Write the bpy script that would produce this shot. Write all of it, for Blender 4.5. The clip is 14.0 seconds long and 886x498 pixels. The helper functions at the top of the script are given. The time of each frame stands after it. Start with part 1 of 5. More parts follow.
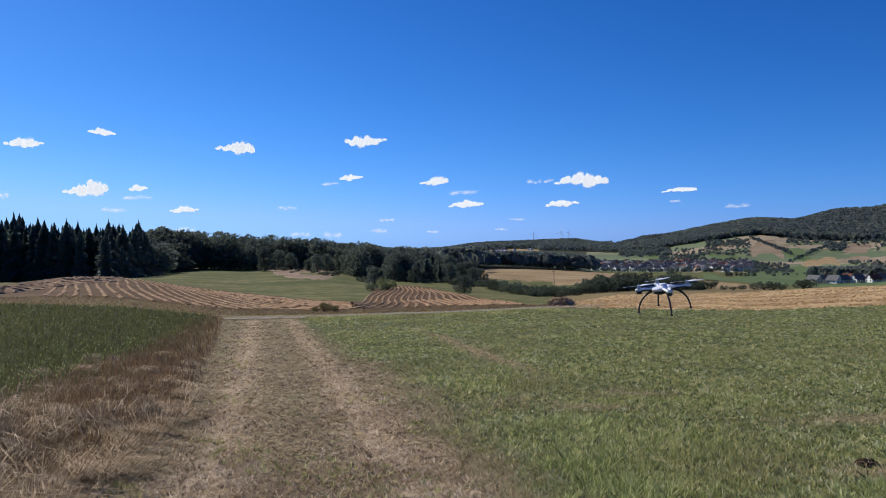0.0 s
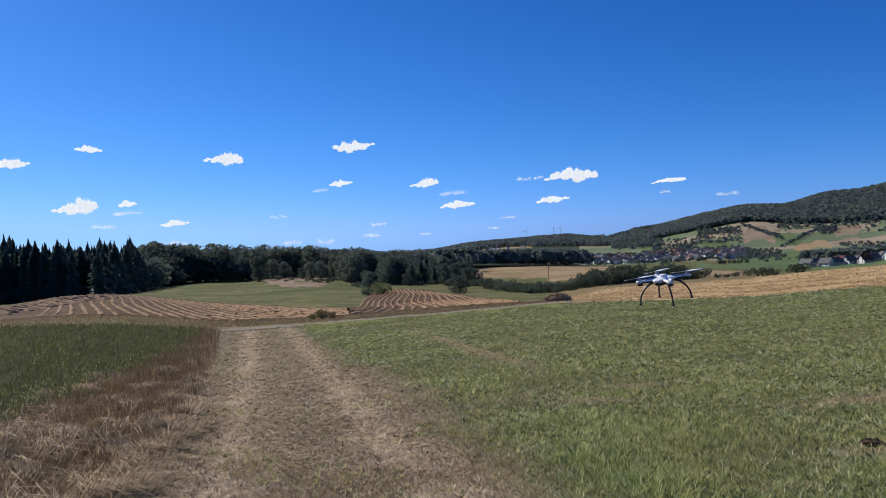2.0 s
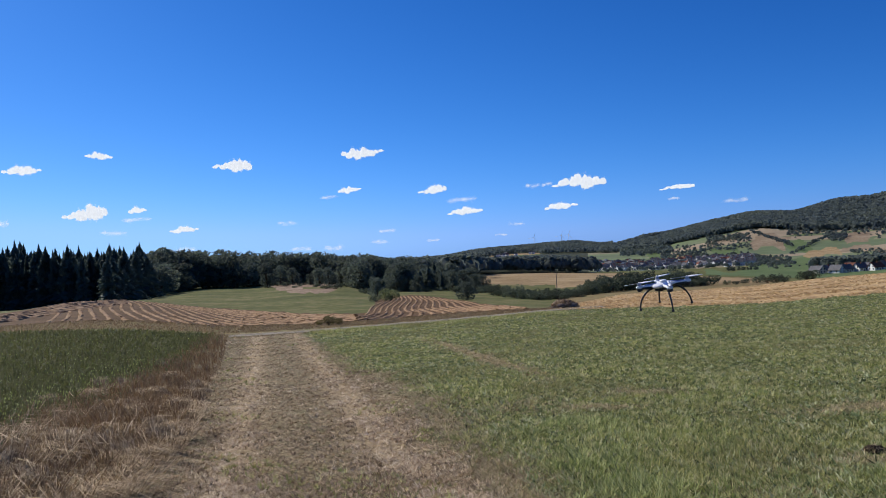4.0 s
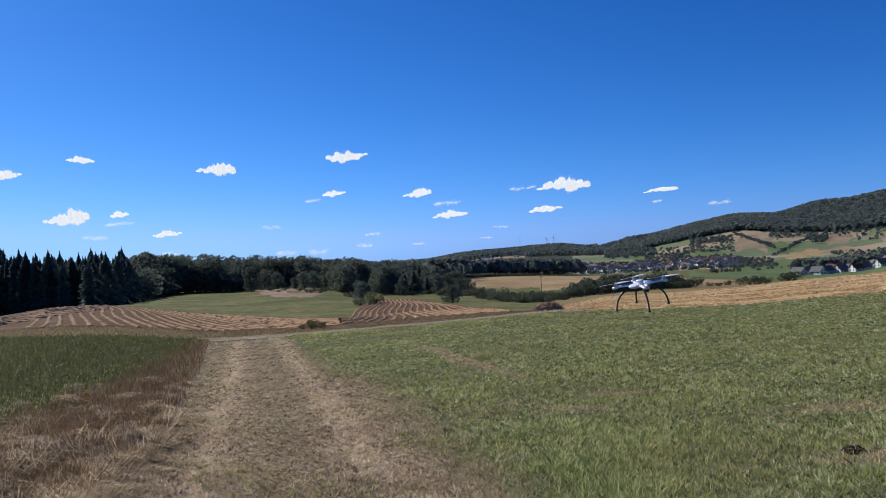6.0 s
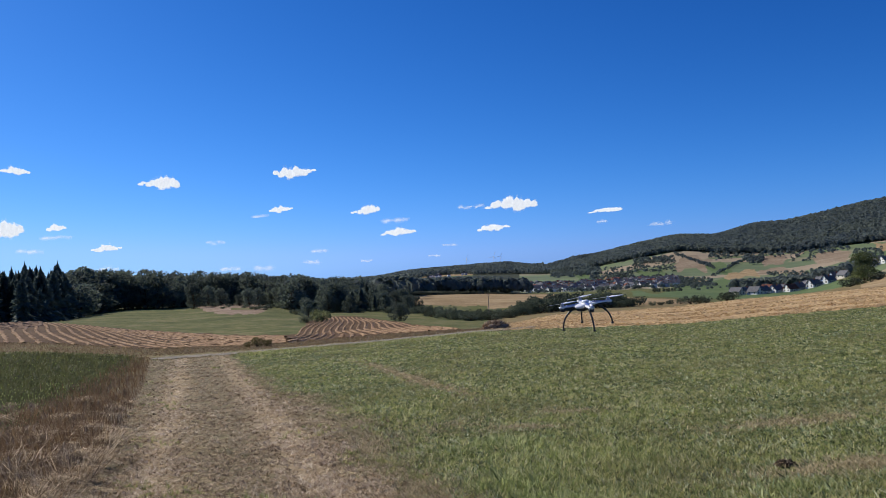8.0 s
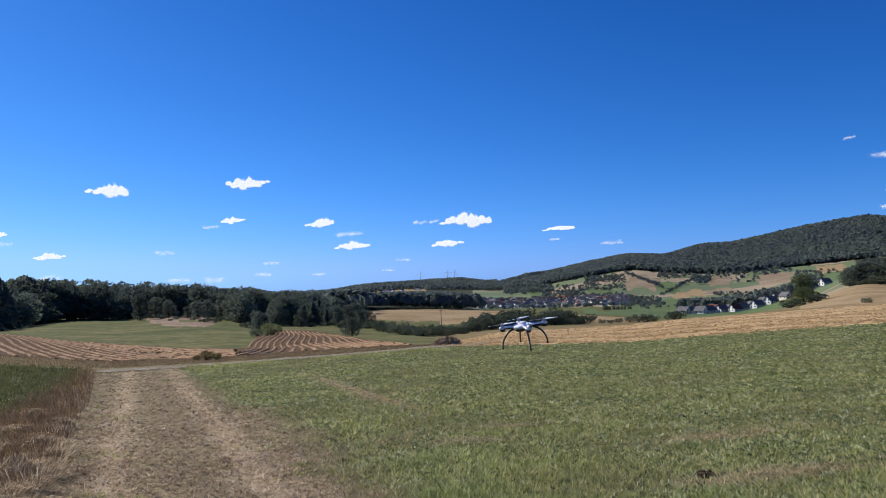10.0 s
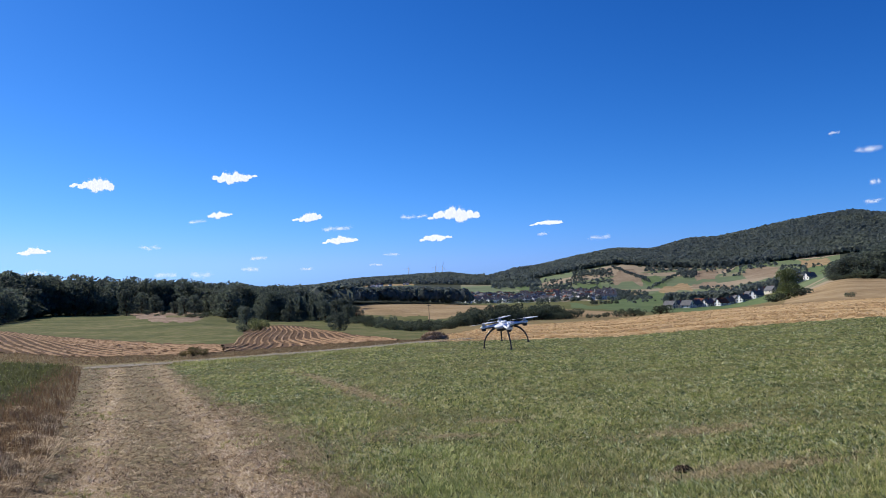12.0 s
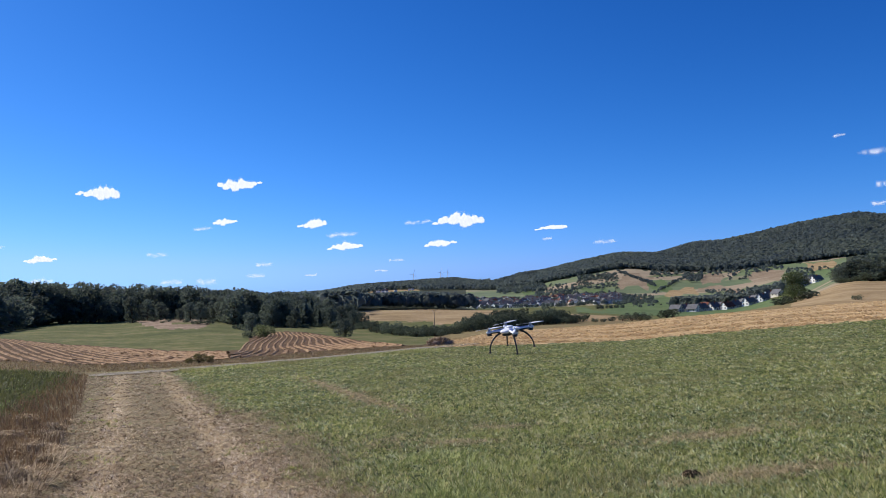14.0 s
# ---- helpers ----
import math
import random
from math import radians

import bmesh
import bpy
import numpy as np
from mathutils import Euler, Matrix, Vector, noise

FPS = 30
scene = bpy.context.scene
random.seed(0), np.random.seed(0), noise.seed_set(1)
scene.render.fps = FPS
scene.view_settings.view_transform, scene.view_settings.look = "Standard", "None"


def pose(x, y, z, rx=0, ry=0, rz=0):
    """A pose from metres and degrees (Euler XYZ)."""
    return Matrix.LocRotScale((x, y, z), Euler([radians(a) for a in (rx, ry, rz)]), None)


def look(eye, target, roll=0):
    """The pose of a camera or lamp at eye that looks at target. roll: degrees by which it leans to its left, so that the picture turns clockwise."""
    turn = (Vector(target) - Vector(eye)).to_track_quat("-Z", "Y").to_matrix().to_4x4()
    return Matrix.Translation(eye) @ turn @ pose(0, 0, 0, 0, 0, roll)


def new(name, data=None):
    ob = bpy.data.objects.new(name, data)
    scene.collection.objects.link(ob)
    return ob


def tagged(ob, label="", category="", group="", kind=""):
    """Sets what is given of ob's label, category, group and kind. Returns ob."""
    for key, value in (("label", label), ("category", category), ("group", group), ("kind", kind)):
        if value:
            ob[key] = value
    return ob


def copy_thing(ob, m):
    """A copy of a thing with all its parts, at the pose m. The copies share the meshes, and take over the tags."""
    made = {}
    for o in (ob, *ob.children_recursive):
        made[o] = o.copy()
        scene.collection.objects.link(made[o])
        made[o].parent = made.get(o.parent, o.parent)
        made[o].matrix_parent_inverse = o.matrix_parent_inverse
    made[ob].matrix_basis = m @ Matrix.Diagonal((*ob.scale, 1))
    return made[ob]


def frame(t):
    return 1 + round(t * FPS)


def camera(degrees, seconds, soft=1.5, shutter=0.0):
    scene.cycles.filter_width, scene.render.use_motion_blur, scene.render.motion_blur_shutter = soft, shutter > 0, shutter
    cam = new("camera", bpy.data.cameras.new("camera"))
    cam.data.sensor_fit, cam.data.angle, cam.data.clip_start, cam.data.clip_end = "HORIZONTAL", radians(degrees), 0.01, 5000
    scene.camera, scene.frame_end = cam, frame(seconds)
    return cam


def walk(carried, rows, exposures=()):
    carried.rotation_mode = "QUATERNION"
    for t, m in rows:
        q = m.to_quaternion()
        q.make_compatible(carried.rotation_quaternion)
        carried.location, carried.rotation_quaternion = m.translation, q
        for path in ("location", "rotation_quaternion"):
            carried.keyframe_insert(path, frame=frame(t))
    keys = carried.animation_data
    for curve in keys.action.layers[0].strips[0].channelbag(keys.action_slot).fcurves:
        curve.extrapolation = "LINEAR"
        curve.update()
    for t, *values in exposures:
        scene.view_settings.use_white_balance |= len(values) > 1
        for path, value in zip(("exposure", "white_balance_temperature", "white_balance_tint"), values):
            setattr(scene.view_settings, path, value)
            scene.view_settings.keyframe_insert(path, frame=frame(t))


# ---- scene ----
EYE = 1.65
cam = camera(62.0, 14.0, soft=0.78)
PATH = [  # seconds, x, y, z, pitch, roll, yaw
    (0, -0.046, 0.181, 1.584, 0.11, 0.74, 0.01),
    (0.5, -0.064, 0.219, 1.581, 0.36, 1.47, -1.25),
    (1, -0.079, 0.238, 1.589, -0.28, 2.33, -1.24),
    (1.5, -0.085, 0.163, 1.583, 0.87, 2.74, -0.82),
    (2, -0.102, 0.149, 1.590, 0.19, 3.47, -0.52),
    (2.5, -0.101, 0.118, 1.583, 0.02, 4.19, -0.19),
    (3, -0.099, 0.088, 1.587, 0.40, 3.30, -0.00),
    (5.5, 0.051, 0.230, 1.554, 0.83, 3.63, 0.26),
    (6, 0.043, 0.235, 1.553, 0.92, 3.67, -1.04),
    (6.5, 0.031, 0.223, 1.551, 1.53, 2.95, -2.43),
    (7, 0.022, 0.198, 1.554, 1.84, 3.12, -3.22),
    (7.5, 0.017, 0.183, 1.560, 1.80, 3.29, -3.82),
    (8, 0.012, 0.133, 1.569, 2.05, 3.20, -5.10),
    (8.5, 0.003, 0.067, 1.581, 2.44, 2.63, -6.25),
    (11, 0.007, -0.460, 1.655, 3.12, 2.36, -9.80),
    (11.5, 0.021, -0.460, 1.670, 2.90, 2.22, -10.10),
    (12, 0.039, -0.419, 1.664, 2.60, 2.36, -9.64),
    (12.5, 0.046, -0.387, 1.661, 2.47, 2.24, -9.33),
    (13, 0.042, -0.379, 1.662, 2.59, 2.32, -9.23),
    (13.5, 0.040, -0.383, 1.657, 3.04, 2.53, -9.25),
    (14, 0.042, -0.397, 1.661, 3.03, 2.72, -9.24),
]
walk(cam, [(t, pose(x, y, z, 90 + pitch, roll, yaw)) for t, x, y, z, pitch, roll, yaw in PATH],
     exposures=[(0, 0.15), (8.5, 0.15), (11, 0.34), (14, 0.34)])

# ---- light ----
SUN_AZ, SUN_EL = -46.0, 38.0      # degrees: bearing from straight ahead (+ right), height
world = bpy.data.worlds.new("sky")
scene.world = world
world.use_nodes = True
wn, wl = world.node_tree.nodes, world.node_tree.links
sky = wn.new("ShaderNodeTexSky")
sky.sky_type = "NISHITA"
sky.sun_disc = False
sky.sun_elevation = radians(SUN_EL)
sky.sun_rotation = radians(SUN_AZ)
sky.altitude = 500
sky.air_density = 1.0
sky.dust_density = 0.35
sky.ozone_density = 1.0
# clear, dry summer air: a deeper blue overhead, pale towards the horizon
apart, together = wn.new("ShaderNodeSeparateColor"), wn.new("ShaderNodeCombineColor")
wl.new(sky.outputs[0], apart.inputs[0])
haze = wn.new("ShaderNodeMix")          # the low haze scatters blue as well
haze.inputs[0].default_value = 0.55
wl.new(apart.outputs[2], haze.inputs[2])
wl.new(apart.outputs[1], haze.inputs[3])
for k, (gain, power, most) in enumerate(((0.062, 1.9, 4.4), (0.345, 1.35, 8.4), (1.42, 1.08, 14.5))):
    p, q, top = wn.new("ShaderNodeMath"), wn.new("ShaderNodeMath"), wn.new("ShaderNodeMath")
    p.operation, q.operation, top.operation = "POWER", "MULTIPLY", "SMOOTH_MIN"
    p.inputs[1].default_value, q.inputs[1].default_value, top.inputs[1].default_value = power, gain, most
    top.inputs[2].default_value = most * 0.3
    wl.new(haze.outputs[0] if k == 2 else apart.outputs[k], p.inputs[0])
    wl.new(p.outputs[0], q.inputs[0])
    wl.new(q.outputs[0], top.inputs[0])
    if k == 0:
        reds = top
        continue
    wl.new(top.outputs[0], together.inputs[k])
    if k == 1:                          # no violet in the haze: red stays under a share of the green
        share, least = wn.new("ShaderNodeMath"), wn.new("ShaderNodeMath")
        share.operation, least.operation = "MULTIPLY", "SMOOTH_MIN"
        share.inputs[1].default_value, least.inputs[2].default_value = 0.54, 0.5
        wl.new(top.outputs[0], share.inputs[0])
        wl.new(reds.outputs[0], least.inputs[0])
        wl.new(share.outputs[0], least.inputs[1])
        wl.new(least.outputs[0], together.inputs[0])
wl.new(together.outputs[0], wn["Background"].inputs["Color"])
wn["Background"].inputs["Strength"].default_value = 0.070
sun_data = bpy.data.lights.new("sun", "SUN")
sun_data.energy = 4.8
sun_data.angle = radians(0.53)
sun_data.color = (1.0, 0.94, 0.82)
sun = new("sun", sun_data)
sa, se = radians(SUN_AZ), radians(SUN_EL)
sun.matrix_world = look((0, 0, 60), (-math.sin(sa) * math.cos(se), -math.cos(sa) * math.cos(se), 60 - math.sin(se)))

# ---- small tools ----
rng = np.random.default_rng(7)


def az_way(az):
    return math.sin(radians(az)), math.cos(radians(az))


def mesh_from(name, verts, faces, mats, smooth=False):
    me = bpy.data.meshes.new(name)
    me.from_pydata([tuple(v) for v in verts], [], [tuple(f) for f in faces])
    for m in (mats if isinstance(mats, (list, tuple)) else [mats]):
        me.materials.append(m)
    if smooth:
        me.shade_smooth()
    return me


def tri_soup(name, tris, mat):
    """A mesh of loose triangles from an array n x 3 x 3."""
    n = len(tris)
    me = bpy.data.meshes.new(name)
    me.vertices.add(n * 3)
    me.vertices.foreach_set("co", np.asarray(tris, np.float32).ravel())
    me.loops.add(n * 3)
    me.loops.foreach_set("vertex_index", np.arange(n * 3, dtype=np.int32))
    me.polygons.add(n)
    me.polygons.foreach_set("loop_start", np.arange(0, n * 3, 3, dtype=np.int32))
    me.update(calc_edges=True)
    me.materials.append(mat)
    return me


def quad_soup(name, quads, mat):
    """A mesh of loose quads from an array n x 4 x 3."""
    n = len(quads)
    me = bpy.data.meshes.new(name)
    me.vertices.add(n * 4)
    me.vertices.foreach_set("co", np.asarray(quads, np.float32).ravel())
    me.loops.add(n * 4)
    me.loops.foreach_set("vertex_index", np.arange(n * 4, dtype=np.int32))
    me.polygons.add(n)
    me.polygons.foreach_set("loop_start", np.arange(0, n * 4, 4, dtype=np.int32))
    me.update(calc_edges=True)
    me.materials.append(mat)
    return me


def part(name, data, parent, label=""):
    """A mesh (or a bmesh with its material) as a part under a thing."""
    ob = new(name, data)
    ob.parent = parent
    return tagged(ob, label)


def bm_mesh(name, bm, mat, smooth=True):
    me = bpy.data.meshes.new(name)
    bm.to_mesh(me)
    bm.free()
    me.materials.append(mat)
    if smooth:
        me.shade_smooth()
    return me


def tube(points, radii, sides=8):
    """A tapered tube along points, as a bmesh."""
    bm = bmesh.new()
    rings = []
    pts = [Vector(p) for p in points]
    for i, p in enumerate(pts):
        way = (pts[min(i + 1, len(pts) - 1)] - pts[max(i - 1, 0)]).normalized()
        q = way.to_track_quat("Z", "Y").to_matrix()
        rings.append([bm.verts.new(p + q @ Vector((radii[i] * math.cos(2 * math.pi * k / sides), radii[i] * math.sin(2 * math.pi * k / sides), 0))) for k in range(sides)])
    for a, b in zip(rings, rings[1:]):
        for k in range(sides):
            bm.faces.new((a[k], a[(k + 1) % sides], b[(k + 1) % sides], b[k]))
    bm.faces.new(rings[0][::-1])
    bm.faces.new(rings[-1])
    return bm


def tube_into(bm, points, radii, sides=8):
    other = tube(points, radii, sides)
    tmp = bpy.data.meshes.new("tmp")
    other.to_mesh(tmp)
    other.free()
    bm.from_mesh(tmp)
    bpy.data.meshes.remove(tmp)


# ---- materials ----
def material(name, colours, scale=1.0, rough=0.85, bump=0.0, bump_scale=None, fine=8.0, source="object", metal=0.0, spec=0.06):
    """Noise-mottled surface: two scales of variation between the given colours, and relief."""
    m = bpy.data.materials.new(name)
    m.use_nodes = True
    n, l = m.node_tree.nodes, m.node_tree.links
    b = n["Principled BSDF"]
    b.inputs["Roughness"].default_value = rough
    b.inputs["Metallic"].default_value = metal
    b.inputs["Specular IOR Level"].default_value = spec
    tc = n.new("ShaderNodeTexCoord")
    big, small = n.new("ShaderNodeTexNoise"), n.new("ShaderNodeTexNoise")
    big.inputs["Scale"].default_value = scale
    big.inputs["Detail"].default_value = 5
    small.inputs["Scale"].default_value = scale * fine
    small.inputs["Detail"].default_value = 4
    for t in (big, small):
        l.new(tc.outputs["Object"], t.inputs["Vector"])
    mix = n.new("ShaderNodeMix")
    mix.inputs[0].default_value = 0.5
    l.new(big.outputs[0], mix.inputs[2])
    l.new(small.outputs[0], mix.inputs[3])
    ramp = n.new("ShaderNodeValToRGB")
    stops = ramp.color_ramp.elements
    stops[0].position, stops[1].position = 0.36, 0.64
    stops[0].color, stops[1].color = (*colours[0], 1), (*colours[-1], 1)
    for k, c in enumerate(colours[1:-1]):
        e = stops.new(0.36 + 0.28 * (k + 1) / (len(colours) - 1))
        e.color = (*c, 1)
    l.new(mix.outputs[0], ramp.inputs[0])
    l.new(ramp.outputs[0], b.inputs["Base Color"])
    if bump:
        bp = n.new("ShaderNodeBump")
        bp.inputs["Strength"].default_value = bump
        bp.inputs["Distance"].default_value = 0.5 / (bump_scale or scale * fine)
        nb = n.new("ShaderNodeTexNoise")
        nb.inputs["Scale"].default_value = bump_scale or scale * fine
        nb.inputs["Detail"].default_value = 6
        l.new(tc.outputs["Object"], nb.inputs["Vector"])
        l.new(nb.outputs[0], bp.inputs["Height"])
        l.new(bp.outputs[0], b.inputs["Normal"])
    return m


def leafy(name, colours, through_light=0.35, rough=0.7, per="island", patch=0.0, faded=(0.4, 0.33, 0.19)):
    """Blades and leaves: colour by piece, part of the light passes through."""
    m = bpy.data.materials.new(name)
    m.use_nodes = True
    n, l = m.node_tree.nodes, m.node_tree.links
    b = n["Principled BSDF"]
    b.inputs["Roughness"].default_value = rough
    b.inputs["Specular IOR Level"].default_value = 0.15
    geo = n.new("ShaderNodeNewGeometry")
    ramp = n.new("ShaderNodeValToRGB")
    stops = ramp.color_ramp.elements
    stops[0].position, stops[1].position = 0.0, 1.0
    stops[0].color, stops[1].color = (*colours[0], 1), (*colours[-1], 1)
    for k, c in enumerate(colours[1:-1]):
        e = stops.new((k + 1) / (len(colours) - 1))
        e.color = (*c, 1)
    l.new(geo.outputs["Random Per Island"], ramp.inputs[0])
    col = ramp.outputs[0]
    if per == "object":
        info = n.new("ShaderNodeObjectInfo")
        hs = n.new("ShaderNodeHueSaturation")
        mr = n.new("ShaderNodeMapRange")
        mr.inputs[3].default_value, mr.inputs[4].default_value = 0.8, 1.5
        l.new(info.outputs["Random"], mr.inputs[0])
        l.new(mr.outputs[0], hs.inputs["Value"])
        l.new(col, hs.inputs["Color"])
        col = hs.outputs[0]
    if patch:
        tc = n.new("ShaderNodeTexCoord")
        nz = n.new("ShaderNodeTexNoise")
        nz.inputs["Scale"].default_value = patch
        nz.inputs["Detail"].default_value = 5
        l.new(tc.outputs["Object"], nz.inputs["Vector"])
        mr = n.new("ShaderNodeMapRange")
        mr.inputs[1].default_value, mr.inputs[2].default_value = 0.44, 0.7
        mr.inputs[3].default_value, mr.inputs[4].default_value = 0.0, 0.62
        l.new(nz.outputs[0], mr.inputs[0])
        mc = n.new("ShaderNodeMix")
        mc.data_type = "RGBA"
        mc.inputs[7].default_value = (*faded, 1)
        l.new(mr.outputs[0], mc.inputs[0])
        l.new(col, mc.inputs[6])
        col = mc.outputs[2]
    l.new(col, b.inputs["Base Color"])
    tr = n.new("ShaderNodeBsdfTranslucent")
    l.new(col, tr.inputs["Color"])
    mx = n.new("ShaderNodeMixShader")
    mx.inputs[0].default_value = through_light
    l.new(b.outputs[0], mx.inputs[1])
    l.new(tr.outputs[0], mx.inputs[2])
    l.new(mx.outputs[0], n["Material Output"].inputs["Surface"])
    return m


def plain(name, colour, rough=0.5, metal=0.0, spec=0.5):
    c = colour
    return material(name, [tuple(v * 0.9 for v in c), tuple(min(1, v * 1.08) for v in c)], 6.0, rough, metal=metal, spec=spec)


# ---- the lie of the land ----
# Rings of the terrain round the standpoint: bearing, distance, degrees above eye level.
RINGS = [
    [(-45, 46, -3.0), (-31, 42, -3.3), (-24, 40, -3.8), (-16.5, 35, -4.85), (-8, 35, -4.94), (0, 36, -4.85), (8, 38, -4.55),
     (17, 41, -4.65), (23, 42, -4.62), (31, 44, -4.1), (40, 46, -3.5), (55, 50, -3.0)],
    [(-45, 120, -2.2), (-31, 120, -1.95), (-26.7, 125, -1.45), (-22.8, 120, -1.72), (-18, 115, -2.65), (-10.4, 90, -3.72), (-6, 80, -3.95),
     (0, 80, -3.75), (5, 80, -3.9), (8, 80, -4.2), (10, 80, -4.1), (13.4, 80, -3.54), (17.5, 80, -3.5), (23, 80, -3.3), (27, 82, -2.95),
     (34.5, 85, -2.56), (40, 90, -2.3), (55, 100, -2.0)],
    [(-45, 260, -1.6), (-31, 265, -1.75), (-27.8, 270, -1.95), (-23.5, 280, -1.72), (-18.5, 300, -1.07), (-14.5, 300, -1.28), (-11.6, 290, -1.2),
     (-8.4, 280, -1.45), (-6, 220, -2.25), (-4.3, 150, -2.6), (-1.7, 150, -2.76), (2.7, 150, -3.2), (5, 150, -3.4), (8, 150, -3.7), (11.8, 150, -3.45),
     (15, 160, -3.3), (19, 170, -3.25), (23, 200, -3.3), (27, 250, -3.0), (31, 250, -2.7), (34.5, 200, -2.2), (38, 300, -0.8), (40.3, 300, -0.95), (55, 300, -0.9)],
    [(-45, 500, 0.0), (-20, 500, -0.6), (-8, 450, -1.5), (-4, 350, -1.9), (0, 350, -1.7), (3.3, 450, -1.45), (7.6, 480, -1.57), (11.9, 480, -1.84),
     (19, 480, -2.3), (24, 500, -2.75), (27, 560, -2.95), (31, 560, -2.85), (34.5, 500, -2.1), (38, 500, -0.3), (55, 500, 0.0)],
    [(-45, 900, 0.5), (-8, 900, -0.3), (0, 900, -0.9), (7, 900, -1.3), (12, 900, -1.8), (17, 900, -1.9), (22, 900, -1.85), (27, 900, -2.0),
     (31, 900, -1.85), (35, 850, -1.0), (40, 900, 0.3), (55, 900, 0.5)],
    [(-45, 1300, 0.6), (0, 1300, -0.5), (7, 1400, -0.5), (12, 1300, -1.1), (17, 1300, -1.15), (22, 1300, -1.2), (27, 1300, -1.0), (31, 1300, -0.8),
     (36, 1300, -0.1), (40, 1300, 0.6), (55, 1300, 0.8)],
    [(-45, 1700, 0.5), (0, 1900, -0.2), (7, 2000, -0.1), (12, 1900, -0.3), (15, 1800, -0.4), (18, 1750, 0.2), (23, 1750, 0.9), (27, 1700, 0.3),
     (31, 1700, 0.2), (38, 1700, 0.7), (55, 1700, 1.0)],
    [(-45, 2400, -0.2), (-3, 2600, -0.2), (0, 2800, 0.0), (2.5, 2900, 0.4), (7, 3000, 0.55), (10, 3000, 0.66), (12.4, 3000, 0.27), (14.5, 2700, 0.7),
     (17, 2500, 0.85), (19, 2400, 1.25), (22.7, 2300, 1.9), (25.6, 2300, 1.7), (28, 2300, 2.4), (30.3, 2300, 2.42), (34.8, 2300, 3.28),
     (36.8, 2300, 3.55), (39, 2300, 3.78), (40.6, 2300, 3.4), (43, 2300, 3.2), (55, 2300, 3.0)],
]


def ring_at(k, az):
    """Distance and height of ring k at bearings az."""
    ring = RINGS[k]
    back = ((ring[0][1] + ring[-1][1]) / 2, (ring[0][2] + ring[-1][2]) / 2)
    knots = [(-180, *back), *ring, (180, *back)]
    a, r, e = np.array(knots, float).T
    w = 0.45 if k == 7 else 1.0
    dist = sum(np.interp(az + d * w, a, r) for d in (-0.9, -0.3, 0.3, 0.9)) / 4
    ang = sum(np.interp(az + d * w, a, e) for d in (-0.9, -0.3, 0.3, 0.9)) / 4
    return dist, EYE + dist * np.tan(np.radians(ang))


def height(x, y):
    """Ground height at plan points (arrays)."""
    x, y = np.atleast_1d(np.asarray(x, float)), np.atleast_1d(np.asarray(y, float))
    r, az = np.hypot(x, y), np.degrees(np.arctan2(x, y))
    rs, zs = [np.zeros_like(r)], [np.zeros_like(r)]
    for k in range(len(RINGS)):
        d, h = ring_at(k, az)
        rs.append(d)
        zs.append(h)
    rs.append(np.full_like(r, 4950.0))
    zs.append(np.full_like(r, -90.0))

    def along(rr):
        z = np.zeros_like(rr)
        for a in range(len(rs) - 1):
            f = np.clip((rr - rs[a]) / (rs[a + 1] - rs[a]), 0, 1)
            z = np.where(rr >= rs[a], zs[a] + f * (zs[a + 1] - zs[a]), z)
        return z

    z = (along(r * 0.95) + 2 * along(r) + along(r * 1.05)) / 4
    rough = 0.012 * np.sin(1.9 * x + 0.7 * y) * np.sin(1.3 * y - 0.4 * x) + 0.01 * np.sin(4.1 * x + 1.0) * np.sin(3.7 * y)
    return z + rough * np.clip(1.5 - r / 40, 0, 1)


def ground_at(az, r):
    """A point on the ground at a bearing and distance."""
    sx, cy = az_way(az)
    return sx * r, cy * r, float(height(sx * r, cy * r)[0])


# The mown track runs ahead and to the left; its sides over y.
def track_left(y):
    return np.interp(y, [4, 6.3, 7.7, 9.5, 12.1, 17, 28, 40], [-2.5, -2.75, -2.98, -3.33, -4.1, -5.33, -8.45, -11.8])


def track_right(y):
    return np.interp(y, [4, 5.7, 7.1, 8.3, 11, 13.7, 15.6, 25, 40], [0.8, 0.55, 0.3, 0.02, -0.35, -1.1, -2.0, -4.5, -8.4])


def rut_left(y):
    return np.interp(y, [4, 6.6, 12.1, 25.6, 40], [-1.6, -2.05, -3.36, -6.7, -10.2])


def rut_right(y):
    return np.interp(y, [4, 5.7, 7.4, 12.2, 22.9, 40], [0.1, -0.24, -0.64, -1.84, -4.43, -8.6])


def weeds_side(y):
    return np.interp(y, [4, 8, 11, 14.3, 19, 23.6, 29, 40], [-4.7, -5.2, -5.5, -5.95, -6.95, -8.0, -9.3, -12.6])


def soft(v, w):
    return 1 / (1 + np.exp(-np.clip(v / w, -30, 30)))


